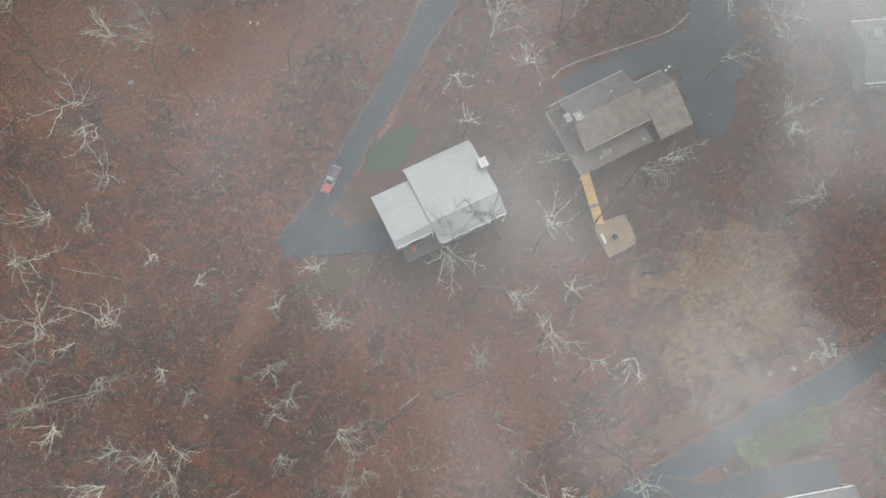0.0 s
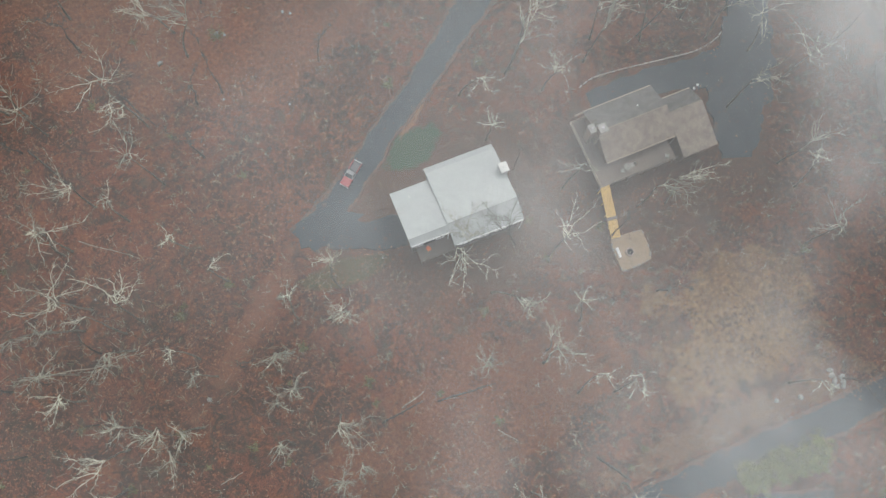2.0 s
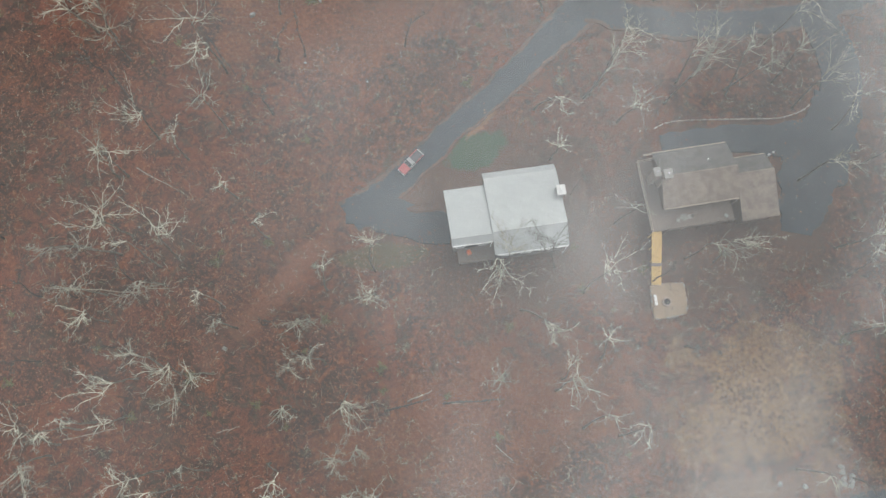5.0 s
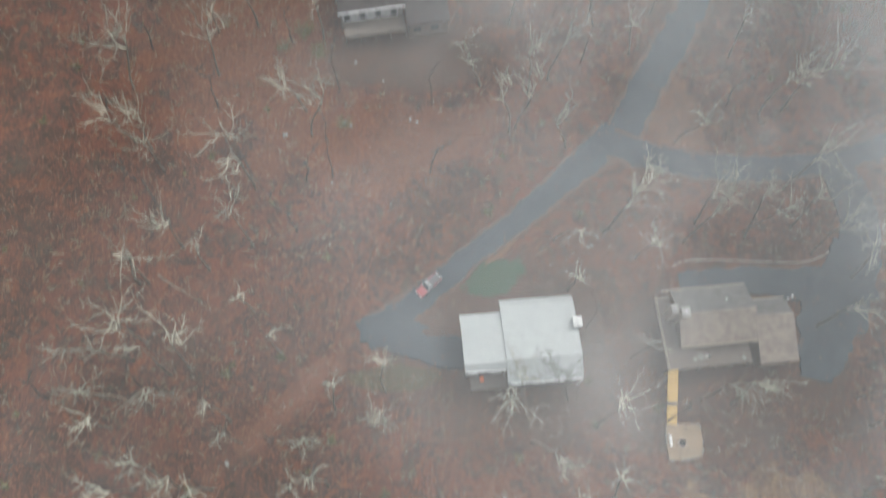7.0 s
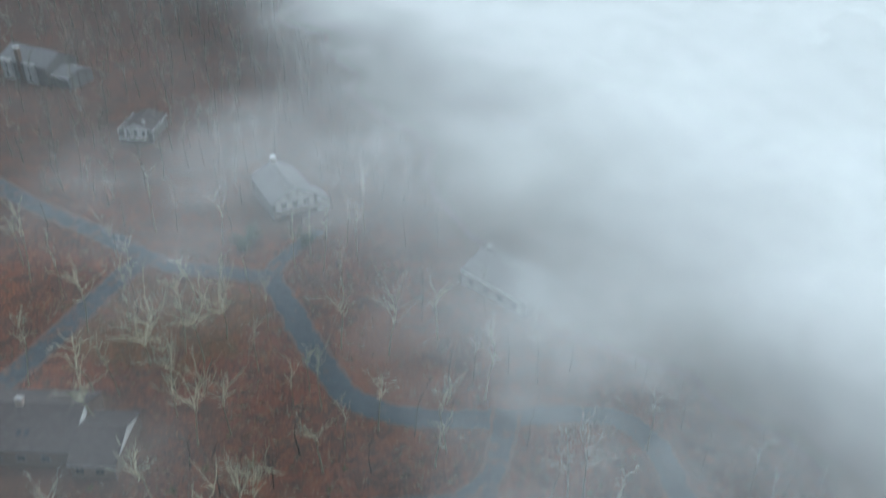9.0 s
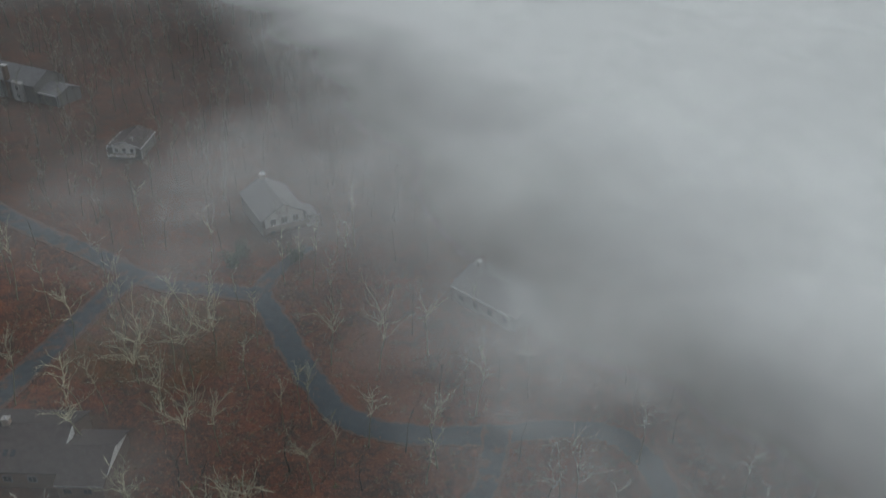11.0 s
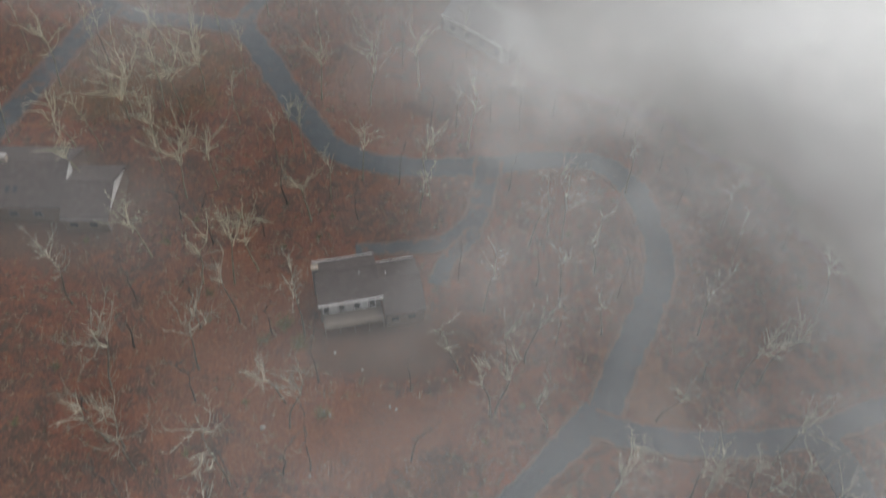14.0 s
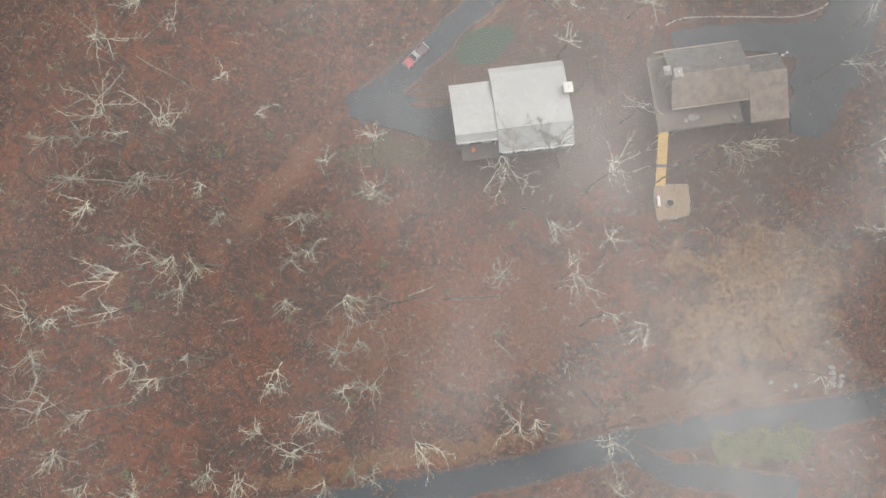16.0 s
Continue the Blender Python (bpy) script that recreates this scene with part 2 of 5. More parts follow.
def fog_material(name, base, wisp, most, scale, shift, grow, bank=None):
    """White droplets that scatter light: thin wisps, denser to the east; bank: the thick fog over the far valley."""
    k = Mat(name)
    spot = k.stretched(grow, grow, 1.0)
    where = k.t.nodes.new("ShaderNodeMapping")
    where.inputs["Location"].default_value = (shift, shift * 0.7, 0)
    where.inputs["Rotation"].default_value = (0, 0, radians(-35))
    where.inputs["Scale"].default_value = (1.0, 0.8, 1.0)
    k.link(spot, where.inputs["Vector"])
    where = where.outputs["Vector"]
    cloud = k.noise(scale, 6, 0.5, where, 0.2)
    broad = k.noise(scale * 0.35, 3, 0.45, where)
    mixed = k.math("ADD", k.math("MULTIPLY", cloud, 0.55), k.math("MULTIPLY", broad, 0.45))
    xyz = k.t.nodes.new("ShaderNodeSeparateXYZ")
    k.link(spot, xyz.inputs["Vector"])
    x, y = xyz.outputs["X"], xyz.outputs["Y"]
    east = k.math("ADD", k.math("MULTIPLY", x, 0.95), k.math("MULTIPLY", y, -0.06))
    side = k.ramp(east, -42, 45, 0.07, 0.52)
    puffs = k.ramp(mixed, 0.45, 0.58, 0.0, wisp * 1.1)
    haze = k.math("MULTIPLY", k.ramp(y, 110, 280, 0.0, base * 1.7), k.ramp(x, -130, 20, 0.25, 1.0))
    # a drift over the lane to the white-roofed house
    drift = k.math("MULTIPLY", k.blob(-10, 55, 34, 16, 25, 1.0, 0.02, spot, -0.4, 2.0), wisp * 0.12)
    west = k.math("MULTIPLY", k.blob(-46, -6, 26, 24, 0, 1.0, 0.02, spot, -0.4, 2.0), wisp * 0.07)
    torn = k.ramp(mixed, 0.36, 0.60, 0.35, 1.25)
    for cx, cy, rx, ry, turn, much in ((-88, 203, 46, 26, -20, 0.34), (-78, 262, 48, 34, 0, 0.38), (-22, 270, 56, 44, 0, 0.34), (12, 165, 34, 26, 10, 0.32), (30, 118, 40, 32, 20, 0.18), (-76, 124, 34, 20, 0, 0.14), (58, 40, 26, 34, 0, 0.14), (-16, 80, 30, 20, 10, 0.14)):
        drift = k.math("ADD", drift, k.math("MULTIPLY", k.math("MULTIPLY", k.blob(cx, cy, rx, ry, turn, 1.0, 0.014, spot, -0.4, 1.8), torn), wisp * much))
    south = k.ramp(y, 30, 80, base * 0.06, 0.0)
    haze = k.math("ADD", k.math("ADD", haze, south), k.math("ADD", drift, west))
    thick = k.math("MINIMUM", k.math("ADD", haze, k.math("MULTIPLY", k.math("ADD", puffs, base), side)), most)
    if bank:
        way = k.math("ADD", k.math("MULTIPLY", x, 0.9), k.math("MULTIPLY", y, 0.45))
        ragged = k.math("ADD", way, k.math("MULTIPLY", k.math("SUBTRACT", mixed, 0.5), 160.0))
        far = k.math("MAXIMUM", k.ramp(ragged, bank[0], bank[1], 0.0, 0.98), k.ramp(y, 420, 900, 0.0, 0.98))
        puff = k.blob(42, 110, 34, 36, 10, 0.9, 0.016, spot, -0.3, 1.9)
        far = k.math("MAXIMUM", far, k.math("MULTIPLY", puff, k.ramp(mixed, 0.35, 0.6, 0.18, 0.36)))
        drops = k.ramp(k.noise(11.0, 2, 0.8), 0.25, 0.75, 0.58, 1.42, False)
        thick = k.mix(far, k.math("MINIMUM", k.math("MULTIPLY", far, drops), 0.98), far)
    white = (0.865, 0.89, 0.885)
    up = k.t.nodes.new("ShaderNodeBsdfDiffuse")
    down = k.t.nodes.new("ShaderNodeBsdfTranslucent")
    clear = k.t.nodes.new("ShaderNodeBsdfTransparent")
    both = k.t.nodes.new("ShaderNodeMixShader")
    out = k.t.nodes.new("ShaderNodeMixShader")
    for s in (up, down):
        s.inputs["Color"].default_value = (*white, 1)
    both.inputs[0].default_value = 0.15
    k.link(up.outputs[0], both.inputs[1])
    k.link(down.outputs[0], both.inputs[2])
    k.link(thick, out.inputs[0])
    k.link(clear.outputs[0], out.inputs[1])
    k.link(both.outputs[0], out.inputs[2])
    k.link(out.outputs[0], k.t.nodes["Material Output"].inputs["Surface"])
    return k.m


GROUND = ground_material()
ASPHALT = asphalt_material("wet_asphalt", (0.018, 0.032, 0.041), 0.03)
LEAFY_ASPHALT = asphalt_material("leaf_strewn_asphalt", (0.024, 0.033, 0.039), 0.12)
WHITE_ROOF = roof_material("white_metal_roof", (0.36, 0.385, 0.38), (0.42, 0.445, 0.435), 0.45, 0.0, dirt=0.12)
BROWN_ROOF = roof_material("weathered_brown_shingles", (0.20, 0.165, 0.135), (0.28, 0.23, 0.19), moss=0.3)
# darker grey copy of the mossy shingles: north-side shade put into the colour
SHADED_ROOF = roof_material("algae_stained_shingles", (0.10, 0.098, 0.092), (0.15, 0.145, 0.135), moss=0.3)
DARK_ROOF = roof_material("dark_shingles", (0.048, 0.038, 0.036), (0.075, 0.060, 0.057))
GREY_ROOF = roof_material("grey_shingles", (0.13, 0.13, 0.135), (0.19, 0.19, 0.195))
WALL_GREY = plain_material("grey_siding", (0.15, 0.145, 0.14), (0.21, 0.205, 0.195), 2.0, stretch=(1, 1, 8))
WALL_BROWN = plain_material("brown_siding", (0.12, 0.085, 0.065), (0.17, 0.125, 0.095), 2.0, stretch=(1, 1, 8))
WALL_WHITE = plain_material("white_siding", (0.58, 0.58, 0.56), (0.70, 0.70, 0.68), 2.0, stretch=(1, 1, 8))
WALL_PALE = plain_material("pale_grey_siding", (0.34, 0.34, 0.33), (0.44, 0.44, 0.425), 2.0, stretch=(1, 1, 8))
TRIM_WHITE = plain_material("white_painted_trim", (0.74, 0.75, 0.75), (0.82, 0.82, 0.82), 4.0, 0.5)
DECK_GREY = plain_material("weathered_deck_boards", (0.15, 0.125, 0.105), (0.22, 0.185, 0.155), 3.0, stretch=(8, 1, 1))
NEW_WOOD = plain_material("fresh_yellow_pine", (0.52, 0.33, 0.10), (0.66, 0.46, 0.18), 3.0, stretch=(1, 8, 1))
BRICK = plain_material("chimney_brick", (0.30, 0.24, 0.20), (0.40, 0.33, 0.28), 6.0)
CAP = plain_material("chimney_cap", (0.26, 0.25, 0.235), (0.36, 0.35, 0.33), 3.0)
SAND = plain_material("sandy_patio", (0.25, 0.185, 0.125), (0.36, 0.27, 0.185), 1.2)
STONE = plain_material("pale_fieldstone", (0.17, 0.16, 0.145), (0.32, 0.31, 0.285), 2.0)
KERB = plain_material("pale_stone_edging", (0.34, 0.30, 0.26), (0.50, 0.45, 0.40), 2.0)
GLASS = glass_material()
CURTAINED = plain_material("pale_curtain_behind_glass", (0.42, 0.43, 0.42), (0.55, 0.56, 0.54), 1.5, 0.15, stretch=(6, 1, 1))
TRUNK = bark_material("dark_wet_bark", (0.040, 0.034, 0.028), (0.15, 0.135, 0.105), 0.08)
DARK_LIMB = bark_material("dark_thin_branches", (0.045, 0.038, 0.031), (0.17, 0.155, 0.125), 0.10)
GREY_BARK = bark_material("grey_lichened_trunk", (0.085, 0.078, 0.062), (0.30, 0.285, 0.225), 0.12)
PALE_BARK = bark_material("pale_lichened_bark", (0.25, 0.24, 0.185), (0.68, 0.66, 0.52), 0.25, 0.85)
TWIG = bark_material("grey_twigs", (0.09, 0.085, 0.066), (0.42, 0.41, 0.33), 0.15, 0.85)
MOSSY_BARK = bark_material("mossy_yellow_bark", (0.26, 0.245, 0.15), (0.76, 0.73, 0.52), 0.28, 0.6)
MOSSY_TRUNK = bark_material("mossy_grey_trunk", (0.16, 0.15, 0.10), (0.42, 0.40, 0.27), 0.18, 0.5)
DEADWOOD = bark_material("bleached_deadwood", (0.20, 0.15, 0.11), (0.42, 0.36, 0.29), 0.15)
LITTER = leaf_material("fallen_oak_leaves", ((0.09, 0.040, 0.024), (0.19, 0.068, 0.035), (0.26, 0.100, 0.050), (0.34, 0.20, 0.13), (0.06, 0.040, 0.032), (0.21, 0.080, 0.042)))
EVERGREEN = leaf_material("dark_evergreen_leaves", ((0.02, 0.035, 0.018), (0.035, 0.06, 0.028), (0.06, 0.085, 0.04)))
HEDGE_LEAF = leaf_material("evergreen_hedge_leaves", ((0.05, 0.08, 0.022), (0.11, 0.15, 0.038), (0.19, 0.22, 0.055), (0.30, 0.29, 0.08)))
SHRUB_LEAF = leaf_material("mossy_shrub_leaves", ((0.06, 0.07, 0.025), (0.13, 0.13, 0.05), (0.20, 0.18, 0.08), (0.10, 0.075, 0.04)))
BRUSH = leaf_material("bramble_stems", ((0.05, 0.04, 0.03), (0.12, 0.10, 0.06), (0.24, 0.23, 0.15), (0.40, 0.38, 0.30), (0.10, 0.06, 0.04)))
RED_PAINT = plain_material("faded_red_paint", (0.30, 0.075, 0.08), (0.38, 0.11, 0.115), 1.5, 0.35)
TRUCK_GREY = plain_material("grey_bed_liner", (0.10, 0.10, 0.105), (0.15, 0.15, 0.155), 3.0, 0.6)
SILVER = plain_material("dusty_silver_paint", (0.26, 0.26, 0.265), (0.34, 0.34, 0.345), 2.0, 0.4)
RUBBER = plain_material("black_rubber", (0.02, 0.02, 0.02), (0.035, 0.035, 0.035), 6.0, 0.8)
STEEL = plain_material("dull_steel", (0.42, 0.42, 0.43), (0.52, 0.52, 0.53), 6.0, 0.4, 0.7)
ORANGE = plain_material("orange_canvas", (0.72, 0.17, 0.06), (0.80, 0.24, 0.10), 5.0)
TAN_TRIM = plain_material("weathered_tan_trim", (0.34, 0.28, 0.22), (0.44, 0.37, 0.30), 4.0)
PVC_WHITE = plain_material("white_plastic", (0.72, 0.72, 0.70), (0.80, 0.80, 0.78), 5.0, 0.4)

# ---- mesh helpers ----


def part(name, bm, material, parent=None, label="", smooth=False):
    """Links a bmesh as one mesh object, under a thing or a part when one is given."""
    me = bpy.data.meshes.new(name)
    bm.normal_update()
    bm.to_mesh(me)
    bm.free()
    me.materials.append(material)
    if smooth:
        me.shade_smooth()
    ob = new(name, me)
    ob.parent = parent
    return tagged(ob, label)


def raw(name, verts, faces, material, parent=None, smooth=False):
    me = bpy.data.meshes.new(name)
    me.from_pydata(verts, [], faces)
    me.materials.append(material)
    if smooth:
        me.shade_smooth()
    ob = new(name, me)
    ob.parent = parent
    return ob


def thing(name, m, label, category, group="", kind=""):
    ob = new(name)
    ob.empty_display_size = 0.5
    ob.matrix_world = m
    return tagged(ob, label, category, group, kind)


def box(bm, x0, x1, y0, y1, z0, z1, bevel=0.0):
    got = bmesh.ops.create_cube(bm, size=1.0, matrix=Matrix.LocRotScale(
        ((x0 + x1) / 2, (y0 + y1) / 2, (z0 + z1) / 2), None, (x1 - x0, y1 - y0, z1 - z0)))
    if bevel:
        edges = {e for v in got["verts"] for e in v.link_edges}
        bmesh.ops.bevel(bm, geom=list(edges), offset=bevel, segments=1, affect="EDGES")
    return bm


def boxed(x0, x1, y0, y1, z0, z1, bevel=0.0):
    return box(bmesh.new(), x0, x1, y0, y1, z0, z1, bevel)


def rod(bm, a, b, r, sides=8, r2=None):
    a, b = Vector(a), Vector(b)
    m = Matrix.Translation((a + b) / 2) @ (b - a).to_track_quat("Z", "Y").to_matrix().to_4x4()
    bmesh.ops.create_cone(bm, cap_ends=True, segments=sides, radius1=r, radius2=r if r2 is None else r2, depth=(b - a).length, matrix=m)
    return bm


def prism(profile, x0, x1):
    """A closed (y, z) outline drawn out along x."""
    bm = bmesh.new()
    rings = [[bm.verts.new((x, y, z)) for y, z in profile] for x in (x0, x1)]
    n = len(profile)
    bm.faces.new(rings[0])
    bm.faces.new(rings[1][::-1])
    for i in range(n):
        bm.faces.new((rings[0][i], rings[1][i], rings[1][(i + 1) % n], rings[0][(i + 1) % n]))
    bmesh.ops.recalc_face_normals(bm, faces=bm.faces)
    return bm


def sheet_roof(profile, x0, x1, thick=0.22):
    """A roof skin of even thickness over a line of (y, z) points from eave to eave."""
    return prism(list(profile) + [(y, z - thick) for y, z in reversed(profile)], x0, x1)

# ---- ground and roads ----


def grid_sheet(xs, ys, height):
    verts = [(x, y, height(x, y)) for y in ys for x in xs]
    n = len(xs)
    faces = [(j * n + i, j * n + i + 1, (j + 1) * n + i + 1, (j + 1) * n + i) for j in range(len(ys) - 1) for i in range(n - 1)]
    return verts, faces


reach = [-4000, -2500, -1500, -900] + list(range(-600, 601, 40)) + [900, 1500, 2500, 4000]
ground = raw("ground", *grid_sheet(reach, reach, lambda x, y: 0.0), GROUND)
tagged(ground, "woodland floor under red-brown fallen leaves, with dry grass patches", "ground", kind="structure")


def curve_points(points, step=0.9):
    """A smooth line through the points (Catmull-Rom)."""
    p = [Vector((*q, 0)) for q in points]
    p = [2 * p[0] - p[1]] + p + [2 * p[-1] - p[-2]]
    line = []
    for a, b, c, d in zip(p, p[1:], p[2:], p[3:]):
        n = max(2, int((c - b).length / step))
        for i in range(n):
            t = i / n
            line.append(0.5 * (2 * b + (c - a) * t + (2 * a - 5 * b + 4 * c - d) * t * t + (3 * b - a - 3 * c + d) * t ** 3))
    return line + [p[-2]]


ROADS = []


def road(name, points, widths, top, material, label, category="road", ragged=0.55, rim=1.0):
    line = curve_points(points)
    ROADS.append(([(q.x, q.y) for q in line[::4]], max(widths) / 2))
    verts, faces = [], []
    for i, q in enumerate(line):
        along = (line[min(i + 1, len(line) - 1)] - line[max(i - 1, 0)]).normalized()
        side = Vector((-along.y, along.x, 0))
        w = np.interp(i / (len(line) - 1), np.linspace(0, 1, len(widths)), widths) / 2
        for s, top_side in ((-1, 0), (-1, 1), (-0.5, 1), (0.5, 1), (1, 1), (1, 0)):
            rag = ragged * (noise.noise((q.x * 0.3 + s * 9, q.y * 0.3, top * 50)) + 0.6 * noise.noise((q.x * 1.1, q.y * 1.1 + s * 7, top * 90)))
            v = q + side * s * (w + rag * abs(s) + (0.0 if top_side else 0.08))
            verts.append((v.x, v.y, (top + (0.03 if abs(s) < 1 else 0)) if top_side else -0.03))
    for i in range(len(line) - 1):
        for j in range(5):
            a = i * 6 + j
            faces.append((a, a + 6, a + 7, a + 1))
    ob = raw(name, verts, faces, material)
    leafy = ob.data.attributes.new("edge", "FLOAT", "POINT")
    leafy.data.foreach_set("value", [rim, rim, 0.0, 0.0, rim, rim] * len(line))
    return tagged(ob, label, category, kind="structure")


road("road_1", [(-50, 188), (-41, 172.5), (-31, 154), (-21.5, 140.5), (-11, 136), (2, 135), (14, 136), (26, 138), (38, 137), (44.5, 130), (47, 120), (47.5, 112),
                (45.6, 101.8), (39.6, 90.2), (34, 79.2), (30.3, 70)], (7.0, 7.4, 6.6, 6.6, 7.0, 7.0), 0.060, ASPHALT, "wet grey asphalt lane winding through the woods", ragged=0.8)
road("road_2", [(30.5, 73), (23, 65.7), (14, 56.7), (6.5, 50.1), (0.1, 43.8), (-6.1, 38.2), (-12, 34)], (7.8, 5.4, 4.4, 4.6, 6.0), 0.10, ASPHALT, "wet grey asphalt lane down to the white-roofed house")
road("road_3", [(29, 71), (36.8, 68.6), (45.7, 67.2), (55.6, 67.3), (66.7, 68.9), (78, 73), (110, 86)], (6.5, 5.0, 5.0), 0.14, ASPHALT, "wet grey asphalt side lane between bare trees")
road("driveway_1", [(68, 70), (71, 60), (70, 52), (66.5, 47.5), (60, 46.2), (50, 46.6), (39.5, 45.6)], (6.0, 7.0, 6.5, 4.6, 3.4), 0.18, ASPHALT, "wet asphalt driveway behind the brown-roofed house", "driveway", rim=0.4)
road("driveway_2", [(70.5, 53), (66.5, 45), (62.6, 37.5), (61, 30)], (8, 10.5, 9.5, 5.0), 0.22, ASPHALT, "wet asphalt parking pad beside the brown-roofed house", "driveway", ragged=1.3, rim=0.3)
road("driveway_3", [(-12.5, 35), (-7, 34.8), (-1.5, 32.8), (4.6, 31.6)], (4.0, 6.5, 5.6, 5.0), 0.15, ASPHALT, "wet asphalt parking pad beside the white-roofed house", "driveway", rim=0.0)
road("road_4", [(120, -4), (72.9, -11.6), (57.8, -14.2), (46, -15.8), (33, -17.9), (14.2, -22.2), (2, -24.5), (-10.1, -26.6), (-70, -37)], (5.4, 5.4), 0.060, ASPHALT, "wet grey asphalt road below the dry lawn")
road("driveway_4", [(31, -19), (38, -22.8), (46, -23.6), (57, -26.0)], (3.5, 4.6, 5.0), 0.10, ASPHALT, "wet asphalt driveway behind the evergreen hedge", "driveway")
road("road_5", [(-49, 187), (-61, 189.5), (-80.5, 193), (-104.5, 208), (-136, 227), (-190, 268)], (7.4, 7.4), 0.10, LEAFY_ASPHALT, "wet grey asphalt road under bare trees")
road("road_6", [(-86, 197), (-91, 184), (-97.4, 157.6), (-102, 140), (-110, 110)], (8.0, 7.0), 0.14, LEAFY_ASPHALT, "wet grey asphalt lane beside the dark house")
road("driveway_5", [(13.5, 138), (12, 128.9), (9.8, 119.5), (3.2, 112.6), (-7.2, 111), (-15, 110.4)], (7.0, 6.0, 5.6, 4.4, 3.6), 0.10, LEAFY_ASPHALT, "wet asphalt driveway behind the dark-roofed house", "driveway")
road("driveway_6", [(10, 116), (4, 108), (1.6, 101.5)], (4.0, 4.4), 0.14, LEAFY_ASPHALT, "wet asphalt parking strip beside the dark-roofed house", "driveway")
road("driveway_7", [(-50, 190), (-47, 200), (-40, 214)], (6.0, 5.0), 0.14, LEAFY_ASPHALT, "wet asphalt driveway up to the gabled house", "driveway")

# stone edging that lines the driveway bank
edging = thing("stone_edging", pose(0, 0, 0), "pale stone edging along the asphalt driveway bank", "edging")
bank_line = curve_points([(66.2, 53.4), (64.4, 51.6), (60.3, 50.1), (55, 49.9), (47.7, 49.9), (41.5, 49.6), (38.5, 48.4)], 0.85)
stone_shapes = []
for i in range(4):
    bm = boxed(-0.40, 0.40, -0.11, 0.11, -0.02, 0.22, 0.05)
    for v in bm.verts:
        v.co += Vector((random.uniform(-0.05, 0.05), random.uniform(-0.05, 0.05), random.uniform(-0.05, 0.03)))
    me = bpy.data.meshes.new("stone")
    bm.to_mesh(me)
    bm.free()
    me.materials.append(KERB)
    stone_shapes.append(me)
for a, b in zip(bank_line, bank_line[1:]):
    ob = new("stone", random.choice(stone_shapes))
    ob.parent = edging
    ob.matrix_world = Matrix.Translation(((a + b) / 2)) @ pose(0, 0, 0, 0, 0, math.degrees(math.atan2(b.y - a.y, b.x - a.x)) + random.uniform(-7, 7))

# ---- houses ----
FOOTPRINTS = []


def window(parent, x, y, z, w, h, face, mullions=1, frame_mat=None, pane=None):
    """A framed window on a wall whose outside looks along face (x, y); x, y, z is its lower middle on the wall."""
    turn = pose(x, y, z, 0, 0, math.degrees(math.atan2(face[0], -face[1])))
    bm = bmesh.new()
    f = 0.10
    box(bm, -w / 2 - f, w / 2 + f, -0.09, 0.02, -f, 0)
    box(bm, -w / 2 - f, w / 2 + f, -0.09, 0.02, h, h + f)
    for s in (-1, 1):
        box(bm, s * (w / 2 + f / 2) - f / 2, s * (w / 2 + f / 2) + f / 2, -0.09, 0.02, 0, h)
    for i in range(mullions):
        mx = -w / 2 + w * (i + 1) / (mullions + 1)
        box(bm, mx - 0.03, mx + 0.03, -0.07, 0.0, 0, h)
    ob = part("window", bm, frame_mat or TRIM_WHITE, parent, "" if frame_mat else "white-framed window")
    ob.matrix_local = turn
    part("pane", boxed(-w / 2, w / 2, -0.03, 0.0, 0, h), pane or GLASS, ob)
    return ob


def door(parent, x, y, z, w, h, face, material):
    bm = boxed(-w / 2, w / 2, -0.06, 0.0, 0, h, 0.01)
    box(bm, -w / 2 - 0.1, -w / 2 - 0.002, -0.09, 0.02, 0, h + 0.1)
    box(bm, w / 2 + 0.002, w / 2 + 0.1, -0.09, 0.02, 0, h + 0.1)
    ob = part("door", bm, material, parent)
    ob.matrix_local = pose(x, y, z, 0, 0, math.degrees(math.atan2(face[0], -face[1])))
    part("handle", rod(bmesh.new(), (w * 0.38, -0.12, 1.0), (w * 0.38, -0.06, 1.0), 0.03), STEEL, ob)
    return ob


def block(house, profile, x0, x1, wall, roof, thick=0.22, over=0.4, seams=0.0):
    """Walls and roof of one wing: profile runs from the north eave to the south eave as (y, z)."""
    ys = [p[0] for p in profile]
    zs = [p[1] for p in profile]
    lo, hi = ys[-1] + over, ys[0] - over
    top = lambda y: float(np.interp(y, ys[::-1], zs[::-1])) - thick - 0.01
    inner = [(hi, top(hi))] + [(y, z - thick - 0.01) for y, z in profile[1:-1]] + [(lo, top(lo))]
    part("wall", prism([(hi, -0.3)] + inner + [(lo, -0.3)], x0 + over, x1 - over), wall, house)
    skin = sheet_roof(profile, x0, x1, thick)
    if seams:
        x = x0 + seams / 2
        while x < x1:
            for (ya, za), (yb, zb) in zip(profile, profile[1:]):
                bm2 = prism([(ya, za - 0.02), (ya, za + 0.018), (yb, zb + 0.018), (yb, zb - 0.02)], x - 0.02, x + 0.02)
                me = bpy.data.meshes.new("tmp")
                bm2.to_mesh(me)
                bm2.free()
                skin.from_mesh(me)
                bpy.data.meshes.remove(me)
            x += seams
    r = part("roof", skin, roof, house)
    ridge = max(range(len(profile)), key=lambda i: zs[i])
    if 0 < ridge < len(profile) - 1:
        y, z = profile[ridge]
        part("ridge_cap", prism([(y - 0.22, z - 0.08), (y, z + 0.07), (y + 0.22, z - 0.08)], x0 + 0.02, x1 - 0.02), roof, r)
    return r


